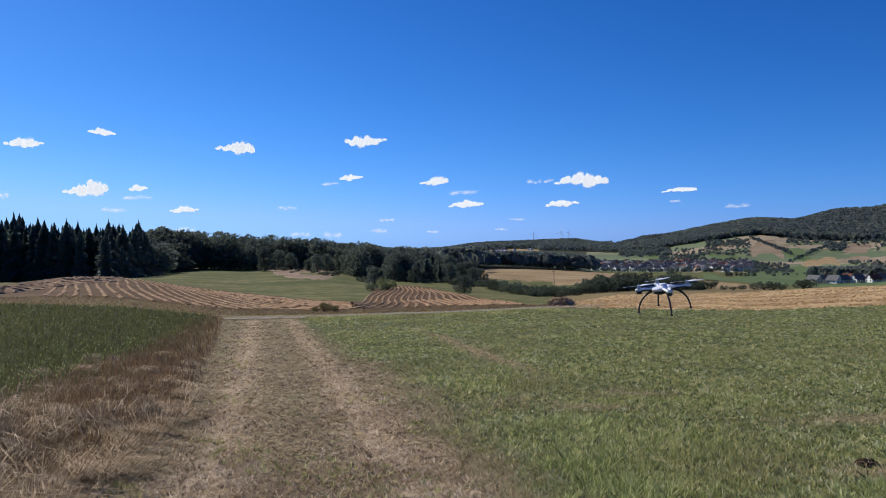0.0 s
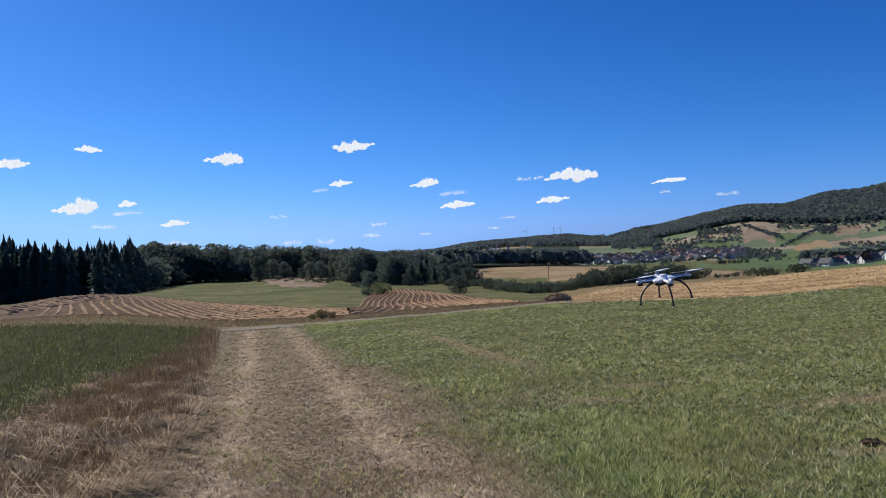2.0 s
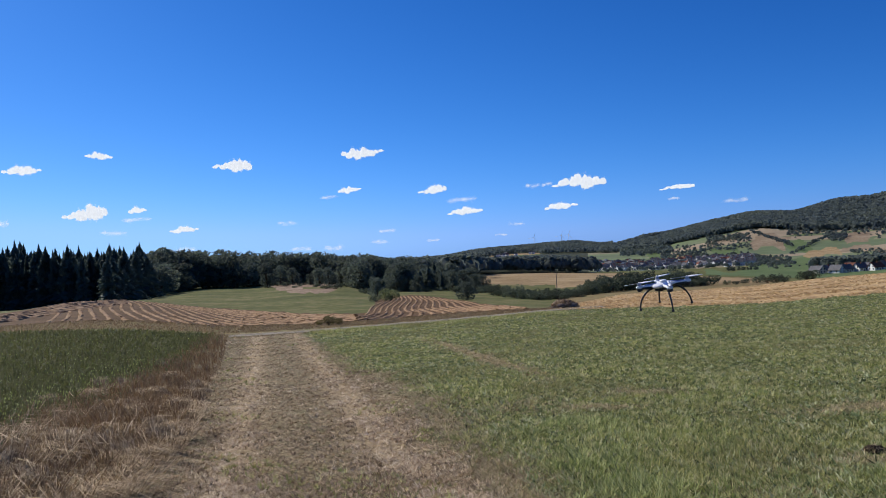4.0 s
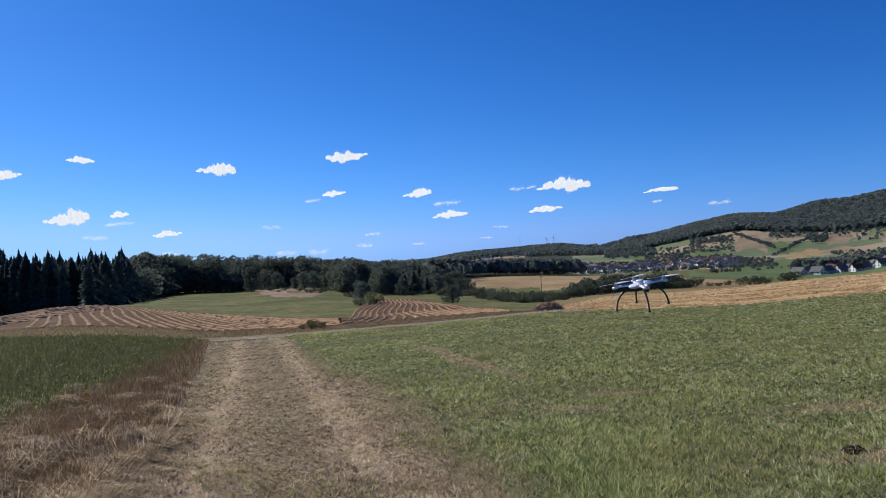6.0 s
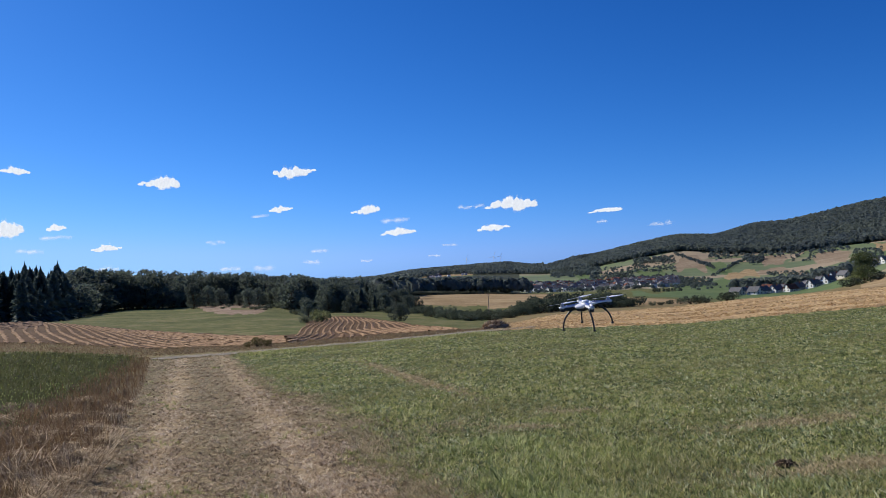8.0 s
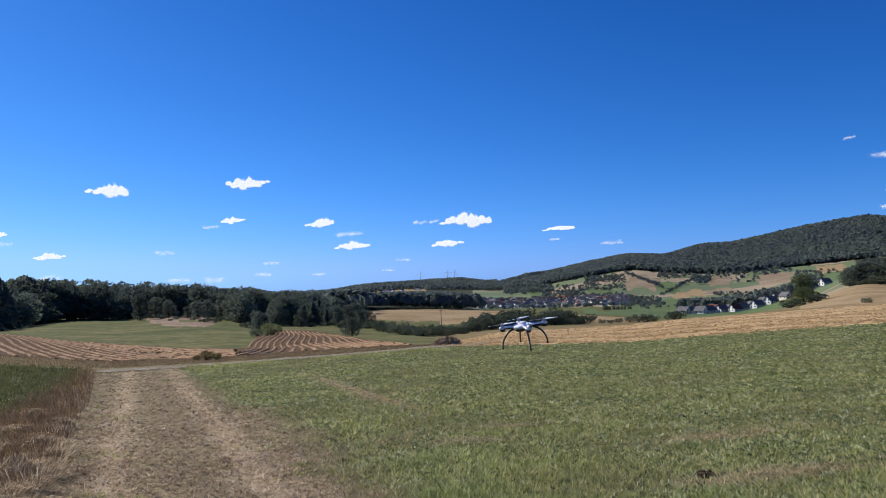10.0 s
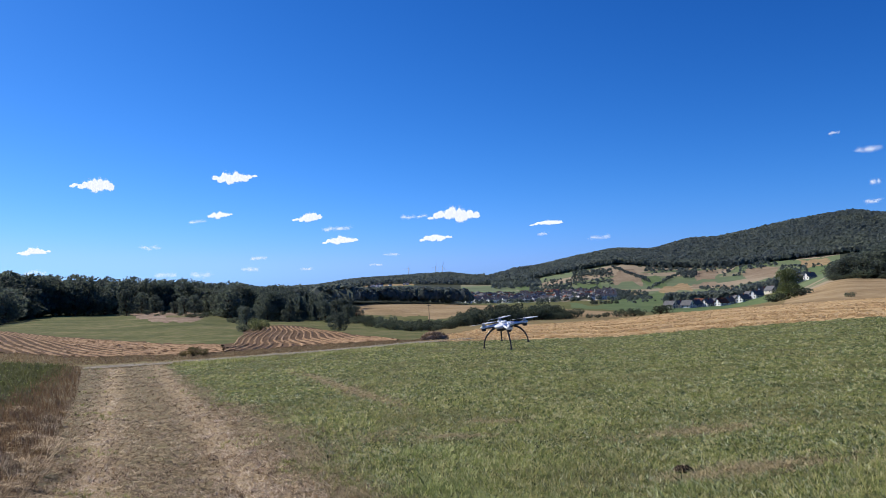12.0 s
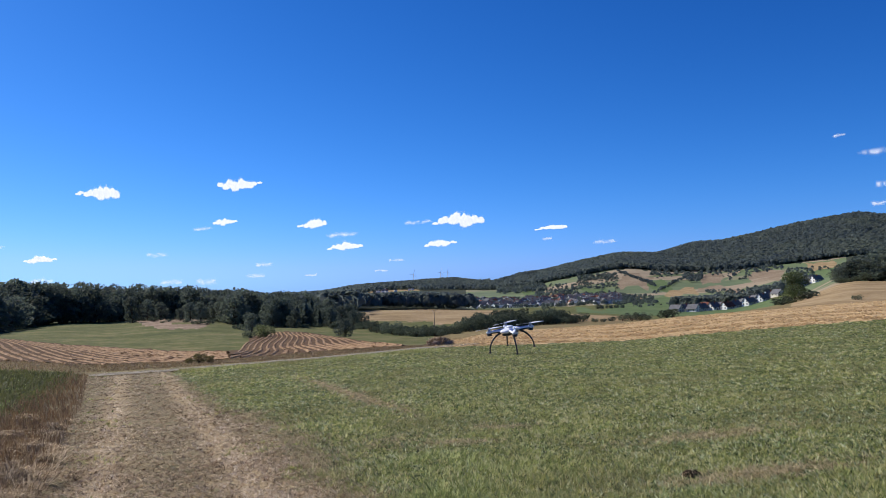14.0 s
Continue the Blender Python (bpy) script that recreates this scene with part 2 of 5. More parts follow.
def dry_at(x, y):
    """How much the sward is dry straw: on the mown track and in a few parched patches."""
    t = soft(x - track_left(y), 0.08) * soft(track_right(y) - x + 0.25 * np.sin(2.3 * y) * np.sin(0.9 * y + 1), 0.22)
    ruts = np.exp(-((x - rut_left(y)) / 0.28) ** 2) + np.exp(-((x - rut_right(y)) / 0.3) ** 2)
    strip = np.exp(-((x - np.interp(y, [12, 24], [1.5, -0.9])) / 0.28) ** 2) * soft(y - 12.5, 0.8) * soft(23 - y, 1.5) * 0.6
    spots = sum(a * np.exp(-((x - px) / sx) ** 2 - ((y - py) / sy) ** 2) for px, py, sx, sy, a in
                ((2.56, 10.3, 0.6, 0.35, 0.6), (1.76, 9.1, 0.5, 0.25, 0.6), (4.7, 8.3, 1.1, 0.4, 0.6), (4.1, 6.1, 1.2, 0.28, 0.75), (0.9, 9.6, 0.5, 0.5, 0.4), (2.2, 5.5, 0.5, 0.25, 0.4)))
    bank = soft(track_left(y) - x, 0.05) * soft(x - weeds_side(y) + 0.3, 0.3) * 0.9
    return np.clip(t * (0.8 + 0.2 * ruts) + strip + spots + bank, 0, 1), np.clip(t * ruts + strip * 1.3, 0, 1)


# ---- ground ----
def meadow_material():
    m = bpy.data.materials.new("meadow_soil")
    m.use_nodes = True
    n, l = m.node_tree.nodes, m.node_tree.links
    b = n["Principled BSDF"]
    b.inputs["Roughness"].default_value = 0.95
    b.inputs["Specular IOR Level"].default_value = 0.1
    tc = n.new("ShaderNodeTexCoord")

    def noise_tex(scale, detail=5):
        t = n.new("ShaderNodeTexNoise")
        t.inputs["Scale"].default_value = scale
        t.inputs["Detail"].default_value = detail
        l.new(tc.outputs["Object"], t.inputs["Vector"])
        return t.outputs[0]

    def ramp(src, stops):
        r = n.new("ShaderNodeValToRGB")
        e = r.color_ramp.elements
        e[0].position, e[1].position = stops[0][0], stops[-1][0]
        e[0].color, e[1].color = (*stops[0][1], 1), (*stops[-1][1], 1)
        for p, c in stops[1:-1]:
            e.new(p).color = (*c, 1)
        l.new(src, r.inputs[0])
        return r.outputs[0]

    def mix(f, a, c):
        x = n.new("ShaderNodeMix")
        x.data_type = "RGBA"
        l.new(f, x.inputs[0])
        l.new(a, x.inputs[6])
        l.new(c, x.inputs[7])
        return x.outputs[2]

    green = ramp(noise_tex(0.55), [(0.35, (0.06, 0.07, 0.028)), (0.5, (0.1, 0.112, 0.042)), (0.65, (0.16, 0.15, 0.07))])
    grain = ramp(noise_tex(9, 6), [(0.38, (0.03, 0.045, 0.012)), (0.52, (0.09, 0.12, 0.035)), (0.68, (0.22, 0.21, 0.09))])
    half = n.new("ShaderNodeValue")
    half.outputs[0].default_value = 0.5
    sward = mix(half.outputs[0], green, grain)
    litter = ramp(noise_tex(26, 6), [(0.36, (0.056, 0.041, 0.022)), (0.5, (0.175, 0.136, 0.075)), (0.66, (0.37, 0.295, 0.175))])
    dry = n.new("ShaderNodeAttribute")
    dry.attribute_name = "dry"
    edge = n.new("ShaderNodeMath")
    edge.operation = "MULTIPLY_ADD"
    l.new(noise_tex(3.0, 6), edge.inputs[0])
    edge.inputs[1].default_value = 1.6
    edge.inputs[2].default_value = -0.8
    add = n.new("ShaderNodeMath")
    add.use_clamp = True
    l.new(dry.outputs["Fac"], add.inputs[0])
    l.new(edge.outputs[0], add.inputs[1])
    sharp = n.new("ShaderNodeMapRange")
    sharp.inputs[1].default_value, sharp.inputs[2].default_value = 0.25, 0.75
    l.new(add.outputs[0], sharp.inputs[0])
    base = mix(sharp.outputs[0], sward, litter)
    rut = n.new("ShaderNodeAttribute")
    rut.attribute_name = "rut"
    pale = ramp(noise_tex(22, 6), [(0.35, (0.27, 0.19, 0.10)), (0.65, (0.58, 0.44, 0.26))])
    worn = n.new("ShaderNodeMath")
    worn.operation = "MULTIPLY"
    worn.inputs[1].default_value = 0.6
    l.new(rut.outputs["Fac"], worn.inputs[0])
    base = mix(worn.outputs[0], base, pale)
    weed = n.new("ShaderNodeAttribute")
    weed.attribute_name = "weed"
    # shade under the weeds, painted as a darker ground colour
    weed_shade = ramp(noise_tex(6, 5), [(0.38, (0.03, 0.035, 0.012)), (0.62, (0.07, 0.07, 0.026))])
    base = mix(weed.outputs["Fac"], base, weed_shade)
    l.new(base, b.inputs["Base Color"])
    bp = n.new("ShaderNodeBump")
    bp.inputs["Strength"].default_value = 0.7
    bp.inputs["Distance"].default_value = 0.04
    l.new(noise_tex(12, 7), bp.inputs["Height"])
    l.new(bp.outputs[0], b.inputs["Normal"])
    return m


def patchwork_material():
    """Small fields and pastures of the far valley side."""
    m = bpy.data.materials.new("valley_fields")
    m.use_nodes = True
    n, l = m.node_tree.nodes, m.node_tree.links
    b = n["Principled BSDF"]
    b.inputs["Roughness"].default_value = 0.95
    tc = n.new("ShaderNodeTexCoord")
    mp = n.new("ShaderNodeMapping")
    mp.inputs["Rotation"].default_value = (0, 0, radians(22))
    mp.inputs["Scale"].default_value = (1 / 210, 1 / 95, 0)
    l.new(tc.outputs["Object"], mp.inputs["Vector"])
    vo = n.new("ShaderNodeTexVoronoi")
    vo.inputs["Scale"].default_value = 1
    l.new(mp.outputs[0], vo.inputs["Vector"])
    sep = n.new("ShaderNodeSeparateColor")
    l.new(vo.outputs["Color"], sep.inputs[0])
    r = n.new("ShaderNodeValToRGB")
    r.color_ramp.interpolation = "CONSTANT"
    e = r.color_ramp.elements
    e[0].color, e[0].position = (0.085, 0.118, 0.045, 1), 0
    e[1].color, e[1].position = (0.26, 0.2, 0.125, 1), 0.72
    for p, c in ((0.25, (0.11, 0.135, 0.055)), (0.42, (0.17, 0.155, 0.08)), (0.55, (0.1, 0.135, 0.048))):
        e.new(p).color = (*c, 1)
    l.new(sep.outputs[0], r.inputs[0])
    nz = n.new("ShaderNodeTexNoise")
    nz.inputs["Scale"].default_value = 0.03
    nz.inputs["Detail"].default_value = 6
    l.new(tc.outputs["Object"], nz.inputs["Vector"])
    hs = n.new("ShaderNodeHueSaturation")
    mr = n.new("ShaderNodeMapRange")
    mr.inputs[3].default_value, mr.inputs[4].default_value = 0.6, 1.4
    l.new(nz.outputs[0], mr.inputs[0])
    l.new(mr.outputs[0], hs.inputs["Value"])
    l.new(r.outputs[0], hs.inputs["Color"])
    l.new(hs.outputs[0], b.inputs["Base Color"])
    return m


M_MEADOW = meadow_material()
# stubble coloured darker to give the shadow gaps between the straw rows
M_SHADED_STUBBLE = material("stubble", [(0.062, 0.036, 0.019), (0.1, 0.06, 0.033), (0.15, 0.096, 0.054)], 0.35, 0.95, 0.6, 6.0, 14)
M_PASTURE = material("pasture", [(0.066, 0.08, 0.028), (0.105, 0.112, 0.041), (0.19, 0.165, 0.08)], 0.09, 0.95, 0.8, 0.8, 7)
M_TAN = material("tan_field", [(0.2, 0.14, 0.072), (0.28, 0.2, 0.11), (0.36, 0.275, 0.16)], 0.05, 0.95, 0.3, 1.0, 12)
# floor colour darkened, with the shade of the trees painted in
M_FLOOR = material("shaded_forest_floor", [(0.036, 0.044, 0.03), (0.05, 0.058, 0.04), (0.062, 0.068, 0.045)], 0.1, 0.95)
M_VERGE = material("dry_verge", [(0.13, 0.09, 0.045), (0.2, 0.15, 0.075), (0.17, 0.17, 0.07)], 0.3, 0.95, 0.6, 5.0, 10)
M_VALLEY = patchwork_material()
M_LEA = material("green_lea", [(0.08, 0.115, 0.05), (0.1, 0.142, 0.06), (0.135, 0.17, 0.08)], 0.012, 0.95, fine=12)
M_BANK = material("bare_bank", [(0.12, 0.08, 0.055), (0.22, 0.158, 0.112), (0.34, 0.26, 0.19)], 0.12, 0.95, 0.6, 1.5, 10)
M_FALLOW = material("brown_fallow", [(0.17, 0.125, 0.085), (0.23, 0.175, 0.12), (0.29, 0.235, 0.165)], 0.015, 0.95, fine=14)
# fields of the valley side: bearings, degrees above eye level, slot of the ground's materials
FIELDS = [(22.3, 34.5, -2.75, -1.22, 8), (17.2, 24.6, -1.12, -0.92, 3), (22.7, 25.0, -0.6, 0.35, 9), (24.9, 26.6, -1.1, -0.28, 8), (26.0, 28.1, -1.33, -0.85, 3),
          (28.1, 31.2, -1.1, -0.8, 9), (28.7, 30.1, -0.6, 0.05, 9), (32.0, 34.0, -0.6, 0.16, 9), (19.8, 21.9, -1.0, -0.4, 8), (19.2, 23.5, -2.6, -2.05, 8), (15.3, 16.5, -1.2, -0.5, 8),
          (35.5, 37.9, -0.5, 0.1, 8), (35.4, 37.3, 0.1, 0.6, 3)]
M_GOLD = material("golden_stubble", [(0.26, 0.165, 0.08), (0.42, 0.29, 0.15), (0.56, 0.41, 0.23)], 0.35, 0.95, 0.6, 5.0, 10)
M_STRAW = leafy("straw", [(0.33, 0.21, 0.1), (0.56, 0.4, 0.21), (0.72, 0.54, 0.31), (0.43, 0.28, 0.14)], 0.3)
M_HEAP = material("straw_row", [(0.17, 0.1, 0.058), (0.3, 0.192, 0.113), (0.43, 0.295, 0.175)], 1.2, 0.9, 0.8, 7.0, 6)


def zones(az, r):
    """Kind of land at bearing and distance, as a slot of the ground's materials."""
    d = [ring_at(k, az)[0] for k in range(8)]
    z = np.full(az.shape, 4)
    left, mid, right, far = az < -6, (az >= -6) & (az < 8.5), (az >= 8.5) & (az < 34.5), az >= 34.5
    z[left & (r < d[1])] = 1
    z[left & (r >= d[1]) & (r < d[2] * 1.02)] = 2
    el = np.degrees(np.arctan2(height(np.sin(np.radians(az)) * r, np.cos(np.radians(az)) * r) - EYE, r))
    bank = np.interp(az, [-13.6, -12.6, -11.2, -8.7, -8.0], [-1.3, -1.75, -2.05, -2.1, -1.45]) + 0.06 * np.sin(az * 7)
    z[(az > -13.6) & (az < -8.0) & (el > bank) & (r > 140) & (r < d[2] * 1.02)] = 10
    z[(az > -11.0) & (az < -8.3) & (el > -1.75) & (el < -1.6) & (r < d[2] * 1.02)] = 2
    lim = np.interp(az, [-6, -1.7, 2.7, 7, 8.5], [150, 145, 88, 46, 40])
    slant = az > -7 + (r - 60) * 0.028 + 0.25 * np.sin(r / 7)
    z[mid & (r < d[2] * 1.6)] = 2
    z[mid & (r < lim) & slant] = 1
    z[mid & (r >= d[2] * 1.6) & (r < d[3] * 1.05) & (az > 1)] = 3
    z[right & (r < d[1] * 1.02)] = 7
    z[right & (r >= d[1] * 1.02)] = 5
    z[right & (r >= d[2] * 1.25) & (r < d[3] * 1.05)] = 2
    z[right & (r >= d[2] * 1.4) & (r < d[3] * 1.05) & (az < 14.5)] = 3
    z[right & (r >= d[2] * 1.2) & (r < d[3] * 0.8) & (az > 19) & (az < 24)] = 3
    z[right & (r >= d[3] * 1.05)] = 4
    z[right & (r >= d[3] * 1.05) & (r < d[4]) & (az > 11.5)] = 2
    z[right & (r >= d[4]) & (r < d[6]) & (az > 11)] = 6
    z[far & (r < d[2])] = 3
    z[far & (r < d[1] * 1.02)] = 7
    z[far & (r >= d[2]) & (az < 38)] = 6
    z[(az < 8.5) & (r >= d[0]) & (r < d[0] * 1.25)] = 5
    for a0, a1, e0, e1, slot in FIELDS:
        skew = 0.12 * np.sin(az * 2.3 + a0) - 0.05 * (az - a0)
        z[(r > d[3]) & (az > a0 + 0.2 * np.sin(el * 5)) & (az < a1 + 0.2 * np.sin(el * 4 + 1)) & (el > e0 + skew) & (el < e1 + skew)] = slot
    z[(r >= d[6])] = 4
    z[((az - 5.5) / 2.0) ** 2 + ((r - 2000) / 140) ** 2 < 1 + 0.3 * np.sin(az * 9)] = 3
    z[((az - 6.4) / 1.0) ** 2 + ((r - 1930) / 60) ** 2 < 1] = 8
    z[(az > 12.9 + 0.2 * np.sin(r / 40)) & (az < 14.7 + 0.3 * np.sin(r / 60)) & (r > 2450)] = 3
    z[((az - 16.4) / 0.8) ** 2 + ((r - 2380) / 110) ** 2 < 1] = 3
    z[r < d[0]] = 0
    return z


def build_ground():
    azs = np.concatenate([np.arange(-178, -44, 4.0), np.arange(-42, 10, 0.2), np.arange(10, 41, 0.1), np.arange(41, 50.01, 0.2), np.arange(54, 180, 4.0)])
    rs = np.concatenate([np.geomspace(0.6, 4, 18, endpoint=False), np.geomspace(4, 60, 130, endpoint=False), np.geomspace(60, 480, 66, endpoint=False), np.geomspace(480, 2300, 140, endpoint=False), np.geomspace(2300, 4950, 26)])
    A, R = np.meshgrid(azs, rs, indexing="ij")
    X, Y = np.sin(np.radians(A)) * R, np.cos(np.radians(A)) * R
    Z = height(X.ravel(), Y.ravel()).reshape(X.shape)
    dry, rut = dry_at(X, Y)
    Z = Z - 0.008 * rut
    na, nr = A.shape
    co = np.concatenate([np.stack([X, Y, Z], -1).reshape(-1, 3), [[0, 0, 0]]])
    i, j = np.meshgrid(np.arange(na), np.arange(nr - 1), indexing="ij")
    k = (i + 1) % na
    quads = np.stack([i * nr + j, i * nr + j + 1, k * nr + j + 1, k * nr + j], -1).reshape(-1, 4)[:, ::-1]
    i0 = np.arange(na)
    fan = np.stack([np.full(na, na * nr), ((i0 + 1) % na) * nr, i0 * nr], -1)
    me = bpy.data.meshes.new("ground")
    me.vertices.add(len(co))
    me.vertices.foreach_set("co", co.astype(np.float32).ravel())
    nq = len(quads)
    me.loops.add(nq * 4 + na * 3)
    me.loops.foreach_set("vertex_index", np.concatenate([quads.ravel(), fan.ravel()]).astype(np.int32))
    me.polygons.add(nq + na)
    me.polygons.foreach_set("loop_start", np.concatenate([np.arange(nq) * 4, nq * 4 + np.arange(na) * 3]).astype(np.int32))
    ca = A[:, :-1] + np.where(np.roll(A, -1, 0)[:, :-1] > A[:, :-1], (np.roll(A, -1, 0)[:, :-1] - A[:, :-1]) / 2, 1.0)
    cr = (R[:, :-1] + R[:, 1:]) / 2
    wob = 1 + 0.012 * np.sin(ca * 3.1) + 0.008 * np.sin(ca * 7.7 + 1)
    zone = np.concatenate([zones(ca.ravel(), (cr * wob).ravel()), np.zeros(na, int)])
    for m in (M_MEADOW, M_SHADED_STUBBLE, M_PASTURE, M_TAN, M_FLOOR, M_VERGE, M_VALLEY, M_GOLD, M_LEA, M_FALLOW, M_BANK):
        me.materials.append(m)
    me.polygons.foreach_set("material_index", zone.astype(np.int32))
    me.update(calc_edges=True)
    weed = soft(weeds_side(Y) + 0.3 - X, 0.2) * (R < 60)
    for name, v in (("dry", dry), ("rut", rut), ("weed", weed)):
        at = me.attributes.new(name, "FLOAT", "POINT")
        at.data.foreach_set("value", np.concatenate([v.ravel(), [v[:, 0].mean()]]).astype(np.float32))
    me.shade_smooth()
    return tagged(new("ground", me), "gently sloping farmland of meadow, stubble and pasture running to wooded hills", "ground", kind="structure")


build_ground()


# ---- gravel road across the foot of the meadow ----
M_GRAVEL = material("gravel", [(0.13, 0.11, 0.085), (0.23, 0.2, 0.155), (0.36, 0.32, 0.26)], 3.0, 0.9, 0.6, 18, 12)


def strip(name, pts, half, lift, mat, crown=0.03, cols=5):
    """A lane along plan points, laid on the ground."""
    verts, faces = [], []
    pts = np.array(pts, float)
    s = np.concatenate([[0], np.cumsum(np.hypot(*np.diff(pts, axis=0).T))])
    n = max(4, int(s[-1] / 0.7))
    q = np.linspace(0, s[-1], n)
    px, py = np.interp(q, s, pts[:, 0]), np.interp(q, s, pts[:, 1])
    tx, ty = np.gradient(px), np.gradient(py)
    ln = np.hypot(tx, ty)
    nx, ny = ty / ln, -tx / ln
    hw = half * (1 + 0.12 * np.sin(q * 1.7) + 0.08 * np.sin(q * 4.3))
    for c in range(cols):
        u = -1 + 2 * c / (cols - 1)
        x, y = px + nx * u * hw, py + ny * u * hw
        z = height(x, y) + lift + crown * (1 - u * u)
        verts.append(np.stack([x, y, z], -1))
    co = np.stack(verts, 1).reshape(-1, 3)
    for a in range(n - 1):
        for c in range(cols - 1):
            faces.append((a * cols + c, a * cols + c + 1, (a + 1) * cols + c + 1, (a + 1) * cols + c))
    return mesh_from(name, co, faces, mat, True)


ROAD = [(-9.5, 32.5), (-6.8, 32.6), (-4.7, 33.8), (-0.9, 35.2), (3.0, 36.6), (6.0, 38.8), (8.5, 43)]
tagged(new("road", strip("road", ROAD, 0.95, 0.02, M_GRAVEL)), "pale grey gravel farm road crossing below the meadow", "road", kind="structure")


# ---- straw rows on the stubble fields ----
def swath(pts, width=0.75, tall=0.2, seed=0):
    g = np.random.default_rng(seed)
    pts = np.array(pts, float)
    s = np.concatenate([[0], np.cumsum(np.hypot(*np.diff(pts, axis=0).T))])
    n = max(4, int(s[-1] / 0.6))
    q = np.linspace(0, s[-1], n)
    px, py = np.interp(q, s, pts[:, 0]), np.interp(q, s, pts[:, 1])
    tx, ty = np.gradient(px), np.gradient(py)
    ln = np.hypot(tx, ty)
    nx, ny = ty / ln, -tx / ln
    cols = []
    for u, h in ((-1, -0.05), (-0.6, 0.6), (-0.1, 1.0), (0.45, 0.75), (1, -0.05)):
        x = px + nx * u * width / 2 + g.normal(0, 0.06, n)
        y = py + ny * u * width / 2 + g.normal(0, 0.06, n)
        cols.append(np.stack([x, y, height(x, y) + tall * h * (1 + g.normal(0, 0.25, n)) if h > 0 else height(x, y) - 0.05], -1))
    co = np.stack(cols, 1).reshape(-1, 3)
    faces = [(a * 5 + c, a * 5 + c + 1, a * 5 + c + 6, a * 5 + c + 5) for a in range(n - 1) for c in range(4)]
    ob = new("straw_swath", mesh_from("straw_swath", co, faces, M_HEAP))
    return tagged(ob, "raked row of golden cut straw lying on stubble", "straw row", "straw rows on the stubble")


def rows_field(way_az, offsets, inside, start, stop, seed, width, tall):
    """Parallel rows along a bearing, kept where inside(az, r) holds."""
    sx, cy = az_way(way_az)
    for k, off in enumerate(offsets):
        q = np.linspace(start, stop, 160)
        x, y = sx * q + cy * off, cy * q - sx * off
        x = x + 0.35 * np.sin(q / 9 + k * 0.25) * cy
        keep = inside(np.degrees(np.arctan2(x, y)), np.hypot(x, y))
        if keep.sum() > 6:
            idx = np.where(keep)[0]
            swath(np.stack([x, y], -1)[idx[0]:idx[-1] + 1], width, tall, seed + k)


def in_left(az, r):
    a, b = ring_at(0, az)[0], ring_at(1, az)[0]
    return (az > -28.5) & (az < -7) & (r > a * 1.27) & (r < b * 0.97)


def in_mid(az, r):
    a = ring_at(0, az)[0]
    lim = np.interp(az, [-6, -1.7, 2.7, 7, 8.5], [143, 138, 84, 44, 38])
    return (az > -6.7 + (r - 60) * 0.028) & (az < 7) & (r > a * 1.3) & (r < lim)


rows_field(-25, np.arange(-8, 34, 0.9), in_left, 34, 140, 100, 0.36, 0.065)
rows_field(-2.6, np.arange(-5.8, 11, 0.74), in_mid, 40, 150, 200, 0.32, 0.08)
for k in range(5):
    line = [(-44, 66 + 5 * k), (-38, 68 + 5 * k), (-31, 64 + 7 * k), (-27, 76 + 8 * k), (-23.5, 98 + 6 * k)]
    swath([(az_way(a)[0] * r, az_way(a)[1] * r) for a, r in line], 0.8, 0.15, 300 + k)


# ---- scattered straw and stalks: uncounted growth ----
def blades(name, x, y, tall, wide, lean, mat, label, sink=0.01, category="grass"):
    """Upright blades, one bent triangle pair each, at plan points."""
    n = len(x)
    z = height(x, y) - sink
    turn = rng.uniform(0, 2 * np.pi, n)
    dx, dy = np.cos(turn) * wide / 2, np.sin(turn) * wide / 2
    way = rng.uniform(0, 2 * np.pi, n)
    lx, ly = np.cos(way) * lean * tall, np.sin(way) * lean * tall
    a = np.stack([x - dx, y - dy, z], -1)
    b = np.stack([x + dx, y + dy, z], -1)
    c = np.stack([x + lx, y + ly, z + tall], -1)
    ob = new(name, tri_soup(name, np.stack([a, b, c], 1), mat))
    return tagged(ob, label, category, kind="stuff")


def tufts(name, x, y, tall, wide, mat, label, blades_each=6, lean=0.8, sink=0.01, category="grass"):
    """Grass tufts: blades that share one root, so that each tuft is one piece."""
    n, k = len(x), blades_each
    z = height(x, y) - sink
    root = np.stack([x, y, z], -1)[:, None]
    turn = rng.uniform(0, 2 * np.pi, (n, k))
    ln = tall[:, None] * rng.uniform(0.6, 1.25, (n, k))
    out = ln * lean * rng.uniform(0.15, 1.2, (n, k))
    tip = root + np.stack([np.cos(turn) * out, np.sin(turn) * out, ln], -1)
    side = np.stack([-np.sin(turn), np.cos(turn), np.zeros((n, k))], -1) * wide[:, None, None]
    foot = root + np.stack([np.cos(turn), np.sin(turn), np.zeros((n, k))], -1) * (wide[:, None, None] * 0.8) + side
    co = np.concatenate([root, foot, tip], 1)
    base = (np.arange(n) * (2 * k + 1))[:, None]
    j = np.arange(k)[None]
    loops = np.stack([np.broadcast_to(base, (n, k)), base + 1 + j, base + 1 + k + j], -1)
    me = bpy.data.meshes.new(name)
    me.vertices.add(n * (2 * k + 1))
    me.vertices.foreach_set("co", co.astype(np.float32).ravel())
    me.loops.add(n * k * 3)
    me.loops.foreach_set("vertex_index", loops.astype(np.int32).ravel())
    me.polygons.add(n * k)
    me.polygons.foreach_set("loop_start", np.arange(0, n * k * 3, 3, dtype=np.int32))
    me.update(calc_edges=True)
    me.materials.append(mat)
    return tagged(new(name, me), label, category, kind="stuff")


